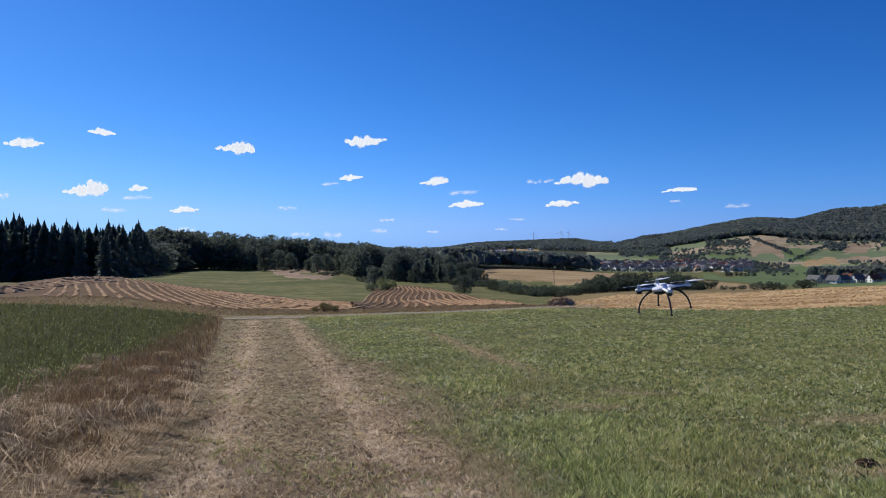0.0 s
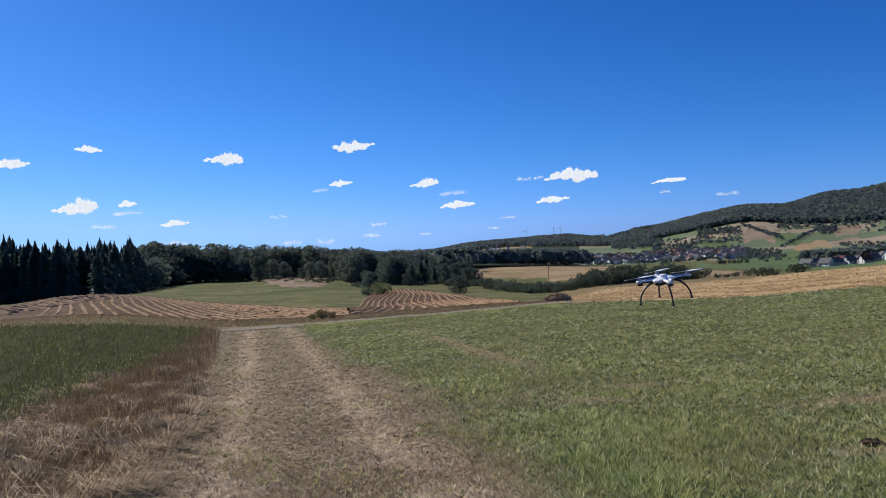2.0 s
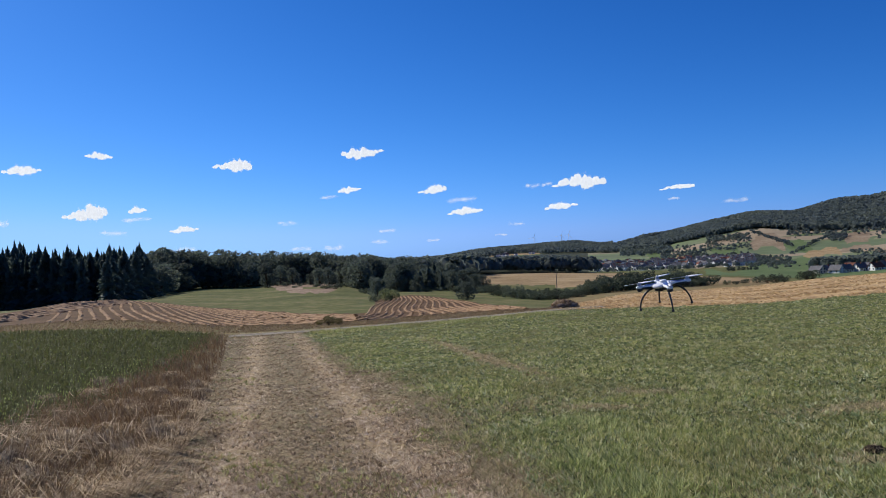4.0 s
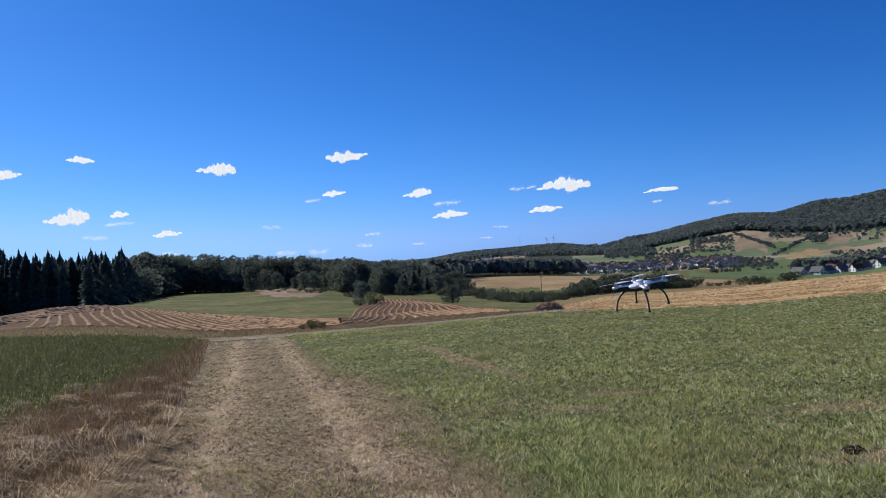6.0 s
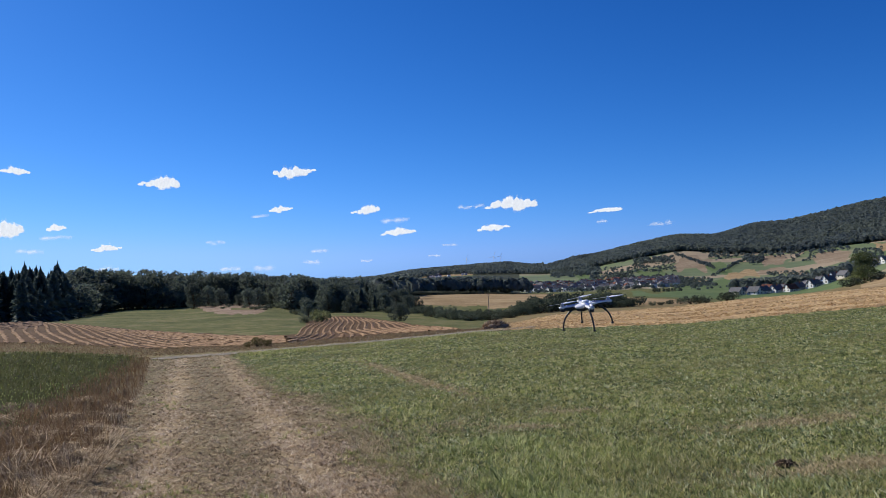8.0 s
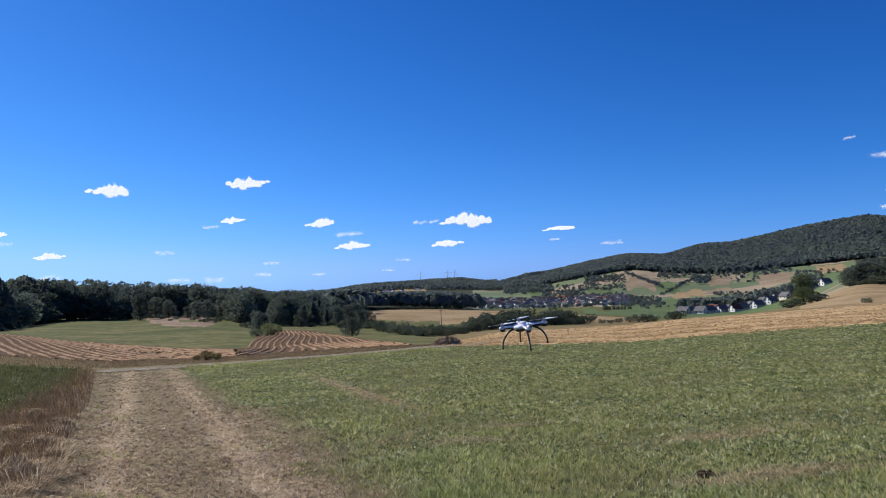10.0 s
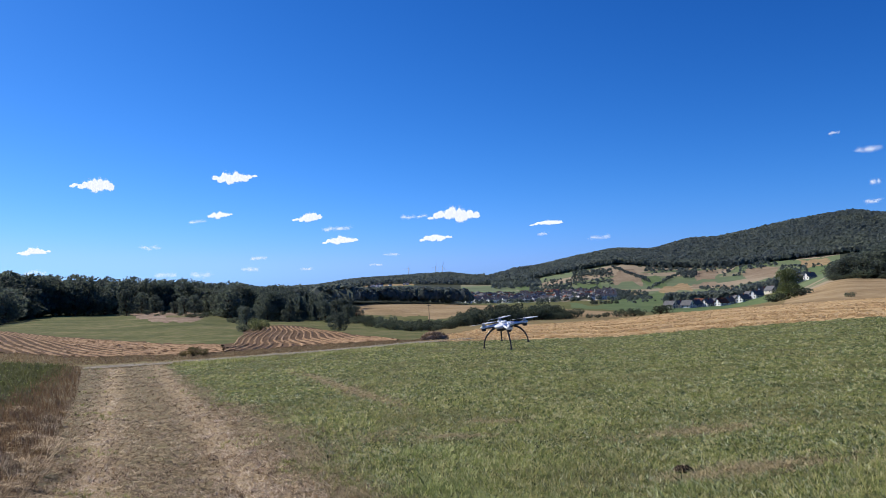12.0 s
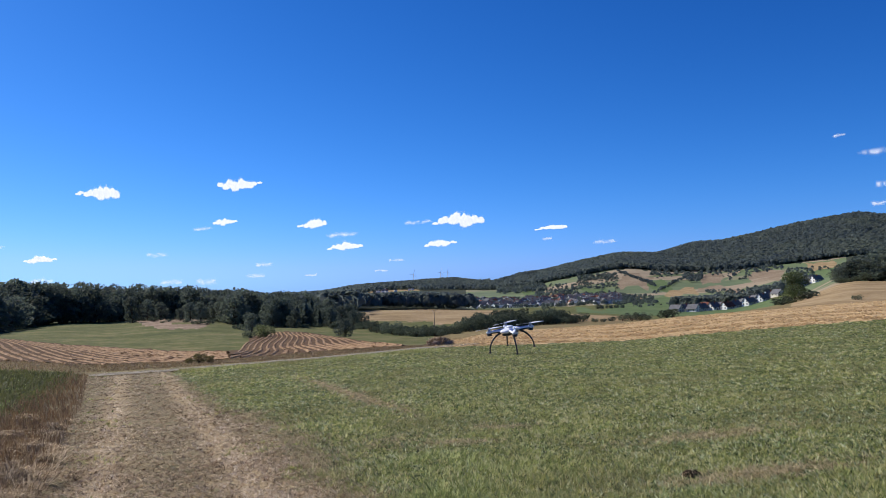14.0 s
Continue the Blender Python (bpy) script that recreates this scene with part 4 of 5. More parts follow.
class Kind:
    """A set of variants; the first planting of each is the original, later ones are copies."""

    def __init__(self, name, variants, label, category, group, parts=("trunk", "crown")):
        self.name, self.variants, self.tags, self.parts, self.made = name, variants, (label, category, group), parts, {}

    def put(self, x, y, tall, sink=0.1, wide=1.0, turn=None):
        k = int(rng.integers(len(self.variants)))
        z = float(height(x, y)[0]) - sink
        a = rng.uniform(0, 2 * math.pi) if turn is None else turn
        m = Matrix.LocRotScale((x, y, z), Euler((0, 0, a)), None)
        if k not in self.made:
            self.made[k] = ob = plant(self.name, self.variants[k], *self.tags, self.parts)
        else:
            ob = copy_thing(self.made[k], m)
        ob.matrix_basis = m @ Matrix.Diagonal((tall * wide, tall * wide, tall, 1))
        return ob


SPRUCE = Kind("spruce_tree", [spruce_meshes(s) for s in (11, 12, 13, 14)], "tall dark green spruce at the forest edge", "tree", "trees of the forest edge")
# bluish tint paints the hazy air over the woods into the leaf colour
WOOD_LEAVES = leafy("hazed_wood_leaves", [(0.064, 0.08, 0.072), (0.085, 0.105, 0.085), (0.12, 0.142, 0.1)], 0.42, per="object")
BROAD = Kind("broadleaf_tree", [broad_meshes(s, 0.4, 0.05, 1150, 0.038, WOOD_LEAVES) for s in (21, 22, 23, 24)], "rounded green broadleaf tree at the wood's edge", "tree", "broadleaf trees by the woods")
HEDGE_LEAVES = leafy("hedge_leaves", [(0.05, 0.064, 0.045), (0.07, 0.088, 0.058), (0.1, 0.118, 0.075)], 0.35, per="object")
BUSH = Kind("hedge_bush", [bush_meshes(s, HEDGE_LEAVES, 700, 0.052) for s in (31, 32, 33)], "dense dark green hedge bush", "bush", "hedge bushes", ("stem", "foliage"))

def skyline(az):
    """Degrees above eye level that the left forest's tops reach."""
    return np.interp(az, [-46, -31, -26, -20, -16, -12, -8, -4, 0, 2.5], [3.6, 2.75, 2.25, 1.95, 1.6, 1.3, 1.05, 0.5, 0.35, 0.5])


def tree_room(x, y):
    """The height that a tree may have there to keep under the skyline."""
    return EYE + np.hypot(x, y) * np.tan(np.radians(skyline(np.degrees(np.arctan2(x, y))))) - height(x, y)


# forest edge on the left: front rows of single trees
for row in range(4):
    for az in np.concatenate([np.arange(-44, -20, 0.3), np.arange(-20, -1, 0.55)]):
        if row == 3 and az > -20:
            continue
        a = az + rng.uniform(-0.3, 0.3)
        d2 = float(ring_at(2, np.array([a]))[0][0])
        if a > -6.5:
            d2 = 235 + (a + 6.5) * 12
        rr = d2 + np.interp(a, [-30, -26, -16, -14], [2, -26, -26, 2]) + row * 11 + rng.uniform(-4, 4)
        sx, cy = az_way(a)
        conifer = a < -21.5 + rng.uniform(-1, 2) or (row > 1 and rng.uniform() < 0.22)
        tall = np.interp(a, [-44, -31, -26, -21, -16, -10, -6, -1], [24, 22, 20, 18, 16.5, 15, 12.5, 12]) * rng.uniform(0.82, 1.08)
        tall = min(tall, float(tree_room(sx * rr, cy * rr)[0]) * rng.uniform(0.8, 1.06))
        if conifer:
            SPRUCE.put(sx * rr, cy * rr, tall * rng.choice([0.85, 0.92, 0.96, 1.0, 1.03]), wide=rng.uniform(0.75, 1.1))
        else:
            BROAD.put(sx * rr, cy * rr, tall * 0.97, wide=rng.uniform(0.9, 1.2))

for a in np.arange(-30, -6.5, 0.42):
    rr = float(ring_at(2, np.array([a]))[0][0]) + rng.uniform(-1, 3)
    sx, cy = az_way(a)
    BUSH.put(sx * rr, cy * rr, rng.uniform(1.5, 4), 0.2, rng.uniform(1.0, 1.6))

# the edge comes down the slope towards the stubble
for f in np.linspace(0, 1, 20):
    a, rr = -24.6 + 5.6 * f + rng.uniform(-0.2, 0.2), 138 + 150 * f + rng.uniform(-5, 5)
    sx, cy = az_way(a)
    tall = min(rng.uniform(11, 17), float(tree_room(sx * rr, cy * rr)[0]) * rng.uniform(0.6, 0.95))
    (SPRUCE if rng.uniform() < 1.3 - f else BROAD).put(sx * rr, cy * rr, tall, 0.2, rng.uniform(1.2, 1.6))

# single trees and bushes, by bearing, distance, height
LONE = Kind("field_tree", [broad_meshes(s, 0.42, 0.03, 1900, 0.032, WOOD_LEAVES) for s in (41, 42)], "single round-crowned tree standing at a field corner", "tree", "single field trees")
for a, rr, h, w in ((-5.35, 150, 4.3, 1.0), (1.6, 112, 3.1, 1.25), (-2.2, 175, 4.6, 1.0), (-1.3, 190, 5.2, 1.0), (-0.4, 200, 6.6, 0.9), (0.5, 190, 5.6, 1.0), (2.3, 185, 4.6, 1.1),
                    (2.9, 190, 4.4, 1.1), (-4.0, 205, 7.5, 1.0), (-13.6, 252, 9.0, 1.0), (-12.6, 268, 7.5, 0.9), (-11.7, 262, 6.4, 1.0), (-9.7, 240, 6.2, 1.1), (-9.0, 250, 6.6, 1.0), (-10.4, 250, 4.2, 1.1), (-5.6, 182, 4.6, 0.9), (-3.8, 182, 6.2, 0.9)):
    sx, cy = az_way(a)
    LONE.put(sx * rr, cy * rr, h, 0.25, w)
OAK = Kind("oak_tree", [broad_meshes(44, 0.46, 0.02, 5200, 0.022)], "broad full-crowned oak standing beyond the straw field", "tree", "")
sx, cy = az_way(34.75)
OAK.put(sx * 165, cy * 165, 6.6, 0.5, 1.05)
# clump of trees where the forest runs out beside the stubble
for k in range(26):
    a = rng.uniform(-4.6, 3.2)
    rr = rng.uniform(185, 225)
    sx, cy = az_way(a)
    (LONE if rng.uniform() < 0.55 else SPRUCE).put(sx * rr, cy * rr, min(rng.uniform(4.5, 8.5), float(tree_room(sx * rr, cy * rr)[0]) * 0.85), 0.25, 1.0)
for k in range(24):
    a = rng.uniform(-6.3, 3.4)
    rr = rng.uniform(172, 200)
    sx, cy = az_way(a)
    BUSH.put(sx * rr, cy * rr, rng.uniform(1.0, 2.4), 0.2, 1.4)
SHRUB = Kind("shrub", [bush_meshes(35, leafy("shrub_leaves", [(0.1, 0.12, 0.05), (0.15, 0.175, 0.075), (0.2, 0.22, 0.1)], 0.4), 1400, 0.04)], "rounded light green shrub at the corner of the stubble", "bush", "", ("stem", "foliage"))
sx, cy = az_way(-4.35)
SHRUB.put(sx * 120, cy * 120, 2.3, 0.15, 1.55)
for a, rr, h, w in ((-5.5, 120, 1.5, 1.4), (-8.5, 205, 1.9, 1.9), (-9.2, 203, 1.5, 2.0), (-12.2, 246, 1.6, 1.6), (-11.2, 236, 1.2, 1.8), (-10.0, 226, 1.3, 1.7), (-11.6, 222, 0.9, 1.6), (-8.2, 232, 1.8, 1.5), (33.9, 160, 2.4, 1.6), (35.6, 162, 2.2, 1.6), (38.6, 100, 0.9, 1.3), (-12.1, 262, 1.6, 2.4), (-11.0, 258, 1.3, 2.2),
                    (-10.2, 262, 1.7, 2.3), (-12.8, 272, 2.2, 2.0), (-9.6, 268, 2.4, 1.8)):
    sx, cy = az_way(a)
    BUSH.put(sx * rr, cy * rr, h, 0.15, w)

# hedges in the dip
for a in np.arange(2.6, 10.4, 0.2):
    rr = np.interp(a, [2.6, 5, 8, 10.4], [165, 146, 134, 138]) + rng.uniform(-3, 22)
    sx, cy = az_way(a)
    BUSH.put(sx * rr, cy * rr, rng.uniform(0.9, 3.0), 0.2, rng.uniform(0.9, 1.7))
for row in range(3):
    for a in np.arange(10.6, 19.4, 0.3):
        rr = np.interp(a, [10.6, 14, 19.4], [150, 165, 185]) + row * 7 + rng.uniform(-2, 2)
        sx, cy = az_way(a)
        BUSH.put(sx * rr, cy * rr, np.interp(a, [10.6, 12, 17, 19.4], [2.2, 3.4, 3.6, 2.4]) * rng.choice([0.35, 0.6, 0.8, 1.0, 1.35]) * rng.uniform(0.85, 1.15), 0.2, rng.uniform(0.7, 1.2))
for a, rr, h in ((19.9, 210, 3.0), (22.0, 230, 2.0), (22.8, 235, 2.6), (23.5, 240, 3.2), (24.1, 240, 3.4), (24.6, 245, 2.6), (26.0, 300, 4.5), (26.4, 320, 5.0), (20.8, 205, 1.6), (21.4, 210, 1.5)):
    sx, cy = az_way(a)
    BUSH.put(sx * rr, cy * rr, h, 0.2, 1.2)
# near wood on the right slope
for row in range(4):
    for a in np.arange(37.6, 50, 0.6):
        rr = 300 + row * 14 + rng.uniform(-5, 5)
        sx, cy = az_way(a)
        BROAD.put(sx * rr, cy * rr, np.interp(a, [37.6, 40.5, 45], [7, 12, 15]) * rng.uniform(0.8, 1.1), 0.2, 1.5)
        if row == 0:
            BUSH.put(sx * (rr - 6), cy * (rr - 6), rng.uniform(2, 4), 0.2, 1.6)


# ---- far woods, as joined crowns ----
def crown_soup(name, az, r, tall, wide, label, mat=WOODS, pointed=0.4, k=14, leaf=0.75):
    """Many small crowns as one mesh: each a rough leafy clump of few faces."""
    n = len(az)
    x, y = np.sin(np.radians(az)) * r, np.cos(np.radians(az)) * r
    z = height(x, y)
    v = rng.normal(0, 1, (n, k, 3))
    v /= np.linalg.norm(v, axis=2)[..., None]
    v[..., 2] = np.abs(v[..., 2]) * 1.0 - 0.25
    c = np.stack([x, y, z + tall * 0.55], -1)[:, None]
    taper = np.clip(1 - pointed * np.clip(v[..., 2], 0, 1), 0.3, 1)[..., None]
    p = c + v * np.stack([wide, wide, tall * 0.5], -1)[:, None] * np.concatenate([taper, taper, np.ones_like(taper)], -1)
    s = (wide * leaf)[:, None, None]
    a = rng.normal(0, 1, (n, k, 3))
    a = a - 0.75 * (a * v).sum(2)[..., None] * v
    a /= np.linalg.norm(a, axis=2)[..., None]
    b = np.cross(a, v + 0.1)
    b /= np.linalg.norm(b, axis=2)[..., None] + 1e-6
    quads = np.stack([p - a * s, p + b * s, p + a * s, p - b * s], 2).reshape(-1, 4, 3)
    return tagged(new(name, quad_soup(name, quads, mat)), label, "woods", kind="stuff")


# behind the forest edge
n = 2600
az = rng.uniform(-46, 2.5, n)
r = ring_at(2, az)[0] * np.where(az > -6.5, 1.7, 1.0) + 45 + rng.uniform(0, 1, n) * 330
room = tree_room(np.sin(np.radians(az)) * r, np.cos(np.radians(az)) * r)
az, r, room = az[room > 4], r[room > 4], room[room > 4]
n = len(az)
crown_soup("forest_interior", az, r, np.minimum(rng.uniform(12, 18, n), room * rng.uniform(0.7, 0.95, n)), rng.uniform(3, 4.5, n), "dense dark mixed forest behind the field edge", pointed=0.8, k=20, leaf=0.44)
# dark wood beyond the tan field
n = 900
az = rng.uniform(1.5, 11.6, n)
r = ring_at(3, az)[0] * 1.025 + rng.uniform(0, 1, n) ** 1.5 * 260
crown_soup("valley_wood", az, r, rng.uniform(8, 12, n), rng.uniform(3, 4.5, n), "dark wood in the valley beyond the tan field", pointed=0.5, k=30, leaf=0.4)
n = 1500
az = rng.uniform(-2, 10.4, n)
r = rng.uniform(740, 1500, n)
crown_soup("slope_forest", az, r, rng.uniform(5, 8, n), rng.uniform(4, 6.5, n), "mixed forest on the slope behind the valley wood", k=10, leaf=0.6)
# wooded hills
n = 24000
az = np.concatenate([rng.uniform(-4, 45, n), rng.uniform(16, 45, n // 2)])
g6, g7 = ring_at(6, az)[0], ring_at(7, az)[0]
r = g6 + (g7 * 1.02 - g6) * rng.uniform(0, 1, len(az))
open_land = (((az - 5.5) / 2.0) ** 2 + ((r - 2000) / 150) ** 2 < 1) | ((az > 12.9) & (az < 14.9) & (r > 2450)) | (((az - 16.4) / 0.8) ** 2 + ((r - 2380) / 110) ** 2 < 1)
az, r = az[~open_land], r[~open_land]
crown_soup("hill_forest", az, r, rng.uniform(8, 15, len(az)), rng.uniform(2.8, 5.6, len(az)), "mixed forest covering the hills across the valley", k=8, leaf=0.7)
# groves and hedges of the valley side: bearings, degrees above eye level, number, height
def valley_r(az, el):
    """Distance at which the valley side reaches that height above eye level."""
    grid = np.geomspace(520, 2250, 170)
    x, y = np.sin(np.radians(az))[:, None] * grid, np.cos(np.radians(az))[:, None] * grid
    up = np.degrees(np.arctan2(height(x.ravel(), y.ravel()).reshape(x.shape) - EYE, grid))
    return grid[np.argmax(up >= el[:, None], 1)]


GROVES = [(22.7, 25.1, -1.4, -1.75, 70, 5.0), (22.4, 25.4, -1.75, -1.95, 60, 4.0), (25.2, 27.2, -1.2, -0.25, 46, 5.5), (27.4, 28.6, 0.1, -0.5, 80, 7.5), (28.8, 31.0, -1.2, -1.4, 60, 3.6),
          (27.0, 28.1, -1.9, -2.0, 14, 4.5), (31.0, 34.5, -1.2, -1.45, 70, 4.5), (17.4, 22.6, -0.2, -0.7, 150, 5.0), (22.6, 25.3, 0.6, -0.6, 190, 4.2), (25.0, 27.4, 0.55, 0.0, 110, 6.0),
          (16.4, 19.6, -0.75, -1.1, 90, 6.0), (19.6, 22.6, 0.35, -0.1, 170, 6.0), (28.4, 34.0, 0.35, 0.0, 120, 6.0), (30.0, 32.0, 0.0, -0.5, 26, 5.0), (34.3, 36.0, 0.1, -0.7, 70, 6.0),
          (36.2, 37.6, 0.1, 0.0, 12, 4.0), (18.0, 22.4, -1.0, -1.25, 60, 4.5), (23.6, 30.5, -2.05, -2.2, 18, 4.0), (13.5, 17.2, -0.2, -0.7, 260, 8.0)]
az, el, tall = [], [], []
for a0, a1, e0, e1, n, h in GROVES:
    u = rng.uniform(0, 1, n)
    slope = (e1 - e0) * (u if abs(e1 - e0) > 0.9 and a1 - a0 < 3 else rng.uniform(0, 1, n))
    az.append(a0 + (a1 - a0) * u)
    el.append(e0 + slope + rng.normal(0, 0.05, n))
    tall.append(h * rng.uniform(0.45, 1.25, n))
az, el, tall = np.concatenate(az), np.concatenate(el), np.concatenate(tall)
crown_soup("valley_groves", az, valley_r(az, el), tall, tall * rng.uniform(0.35, 0.6, len(az)), "scattered groves and hedges on the valley side", pointed=0.5, k=16, leaf=0.6)
for u in np.linspace(0, 1, 10):
    a = 20.95 + 2.0 * u + rng.uniform(-0.06, 0.06)
    rr = float(valley_r(np.array([a]), np.array([-2.15]))[0])
    sx, cy = az_way(a)
    LONE.put(sx * rr, cy * rr, rng.uniform(3.2, 4.8), 0.3, 1.0)
# wood east of the village and bushes round it
n = 500
az = rng.uniform(26.5, 35, n)
r = rng.uniform(690, 800, n)
crown_soup("village_trees", az, r, rng.uniform(6, 11, n), rng.uniform(2.5, 4.5, n), "dark trees behind the village houses")

# ---- villages ----
PLASTER = material("white_plaster", [(0.76, 0.75, 0.72), (0.86, 0.85, 0.82)], 0.6, 0.9)
CREAM = material("cream_plaster", [(0.55, 0.5, 0.42), (0.66, 0.61, 0.52)], 0.6, 0.9)
# slate base colour raised to include the sheen of sun on the roofs
SLATE = material("sunlit_slate_roof", [(0.1, 0.1, 0.108), (0.17, 0.17, 0.178)], 0.8, 0.9, 0.3, 6, spec=0.08)
TILE = material("red_roof", [(0.12, 0.05, 0.036), (0.2, 0.085, 0.06)], 0.8, 0.9, 0.3, 6, spec=0.08)
PANE = plain("window_glass", (0.04, 0.05, 0.06), 0.15)


def box_bm(x0, x1, y0, y1, z0, z1):
    bm = bmesh.new()
    v = [bm.verts.new((x, y, z)) for z in (z0, z1) for y in (y0, y1) for x in (x0, x1)]
    for f in ((0, 2, 3, 1), (4, 5, 7, 6), (0, 1, 5, 4), (2, 6, 7, 3), (0, 4, 6, 2), (1, 3, 7, 5)):
        bm.faces.new([v[i] for i in f])
    return bm


def house(w, l, eave, ridge, wall_mat, roof_mat, label, group):
    """House with gables at its ends (along y): wall, roof, chimney, windows and door."""
    e = new("house")
    bm = bmesh.new()
    prof = [(-w / 2, -0.8), (w / 2, -0.8), (w / 2, eave), (0, ridge), (-w / 2, eave)]
    a = [bm.verts.new((x, -l / 2, z)) for x, z in prof]
    b = [bm.verts.new((x, l / 2, z)) for x, z in prof]
    bm.faces.new(a)
    bm.faces.new(b[::-1])
    for k in range(5):
        bm.faces.new((a[k], b[k], b[(k + 1) % 5], a[(k + 1) % 5]))
    part("wall", bm_mesh("wall", bm, wall_mat, False), e)
    bm = bmesh.new()
    o, th = 0.5, 0.25
    sl = (ridge - eave) / (w / 2)
    prof = [(-w / 2 - o, eave - o * sl), (0, ridge), (w / 2 + o, eave - o * sl), (w / 2 + o, eave - o * sl + th), (0, ridge + th), (-w / 2 - o, eave - o * sl + th)]
    a = [bm.verts.new((x, -l / 2 - o, z + 0.03)) for x, z in prof]
    b = [bm.verts.new((x, l / 2 + o, z + 0.03)) for x, z in prof]
    for q in ((0, 1, 4, 5), (1, 2, 3, 4)):
        bm.faces.new([a[i] for i in q])
        bm.faces.new([b[i] for i in q][::-1])
    for k in range(6):
        bm.faces.new((a[k], b[k], b[(k + 1) % 6], a[(k + 1) % 6]))
    roof = part("roof", bm_mesh("roof", bm, roof_mat, False), e)
    part("chimney", bm_mesh("chimney", box_bm(0.6, 1.2, -0.3, 0.3, ridge - 0.8, ridge + 0.9), TILE, False), roof)
    pane = bm_mesh("window", box_bm(-0.55, 0.55, -0.04, 0.04, 0, 1.2), PANE, False)
    for side in (-1, 1):
        for xx in (-w / 4, w / 4):
            for zz in (1.0, eave + 0.1):
                if zz < 2 or abs(xx) < w / 3.5:
                    part("window", pane, e).location = (xx, side * (l / 2 + 0.02), zz)
    for side in (-1, 1):
        for yy in (-l / 4, l / 4):
            ob = part("window", pane, e)
            ob.location, ob.rotation_euler = (side * (w / 2 + 0.02), yy, 1.2), (0, 0, math.pi / 2)
    ob = part("door", bm_mesh("door", box_bm(-0.5, 0.5, -0.05, 0.05, -0.3, 2.0), BARK, False), e)
    ob.location, ob.rotation_euler = (w / 2 + 0.03, 0, 0), (0, 0, math.pi / 2)
    return tagged(e, label, "house", group)


def place(ob, az, r, turn, sink=0.2, first=False, z=None):
    x, y, h = ground_at(az, r)
    m = pose(x, y, (h if z is None else z) - sink, 0, 0, turn)
    if first:
        ob.matrix_basis = m
        return ob
    return copy_thing(ob, m)


H_NEAR = [house(7.2, 9, 3.0, 6.6, PLASTER, SLATE, "white gabled house with a dark slate roof at the village edge", "houses of the near village"),
          house(7.4, 9, 2.9, 6.5, PLASTER, TILE, "white gabled house with a red tiled roof at the village edge", "houses of the near village"),
          house(6.8, 10, 3.0, 6.2, CREAM, SLATE, "cream house with a long dark roof at the village edge", "houses of the near village")]
spots = [(26.7, 640, 60, 2), (27.35, 655, -38, 2), (27.9, 640, 65, 0), (28.45, 645, -30, 0), (28.75, 675, 65, 1), (29.3, 650, -32, 0), (29.75, 660, 70, 2), (30.25, 648, -38, 1), (30.75, 655, -26, 0), (31.15, 690, 45, 2),
         (31.7, 655, -33, 0), (32.2, 690, 55, 2), (32.6, 660, -30, 0), (33.1, 690, -43, 0), (33.6, 680, 45, 2), (28.1, 710, 25, 2), (30.0, 720, 55, 2), (27.1, 700, -28, 1), (35.3, 760, -30, 0), (35.7, 775, 65, 2), (36.1, 760, -38, 0)]
used = set()
for az, r, turn, k in spots:
    place(H_NEAR[k], az, r, turn - az - 10, 0.4, k not in used)
    used.add(k)
H_FAR = [house(5.4, 7.2, 5.2, 7.3, PLASTER, SLATE, "small white house in the distant village", "houses of the far village"),
         house(5.4, 7, 5.0, 7.0, CREAM, TILE, "small cream house with a red roof in the distant village", "houses of the far village"),
         house(5.8, 7.8, 5.0, 7.2, PLASTER, SLATE, "small white dark-roofed house in the distant village", "houses of the far village")]
used = set()
for k in range(236):
    az = rng.uniform(11.2, 22.6) if k < 210 else rng.uniform(4.0, 7.2) if k < 220 else rng.uniform(13.0, 14.8)
    r = rng.uniform(915, 1290) if k < 210 else rng.uniform(1930, 2120) if k < 220 else rng.uniform(2480, 2640)
    j = int(rng.choice([0, 0, 0, 0, 2, 2, 2, 2, 1]))
    place(H_FAR[j], az, r, -az - 68 + rng.normal(0, 16) + 90 * int(rng.uniform() < 0.25), 0.6, j not in used)
    used.add(j)
n = 620
az = rng.uniform(11, 23.2, n)
crown_soup("village_gardens", az, rng.uniform(890, 1290, n), rng.uniform(2.5, 5.5, n), rng.uniform(1.4, 2.8, n), "garden trees between the houses of the distant village")

# ---- wind turbines on the far ridge ----
WHITE_STEEL = plain("white_steel", (0.5, 0.52, 0.55), 0.5)
WOOD_GREY = material("weathered_wood", [(0.12, 0.1, 0.085), (0.22, 0.19, 0.16)], 4, 0.9, 0.4, 20)


def turbine():
    e = new("wind_turbine")
    part("tower", bm_mesh("tower", tube([(0, 0, -2), (0, 0, 40), (0, 0, 66)], [1.1, 0.8, 0.6], 12), WHITE_STEEL), e)
    part("nacelle", bm_mesh("nacelle", tube([(0, 3, 66.6), (0, -2, 66.6), (0, -3.4, 66.6)], [0.9, 1.0, 0.5], 10), WHITE_STEEL), e)
    for k in range(3):
        a = radians(20 + 120 * k)
        tipx, tipz = math.sin(a), math.cos(a)
        part("blade", bm_mesh("blade", tube([(0, -3.2, 66.6), (tipx * 8, -3.2, 66.6 + tipz * 8), (tipx * 24, -3.2, 66.6 + tipz * 24)], [0.4, 0.45, 0.1], 8), WHITE_STEEL), e)
    return tagged(e, "white three-bladed wind turbine standing on the wooded ridge", "wind turbine", "wind turbines on the ridge")


t0 = turbine()
for k, az in enumerate((7.0, 9.1, 9.65)):
    place(t0, az, 3020, -az, 30 if k else 28, k == 0)

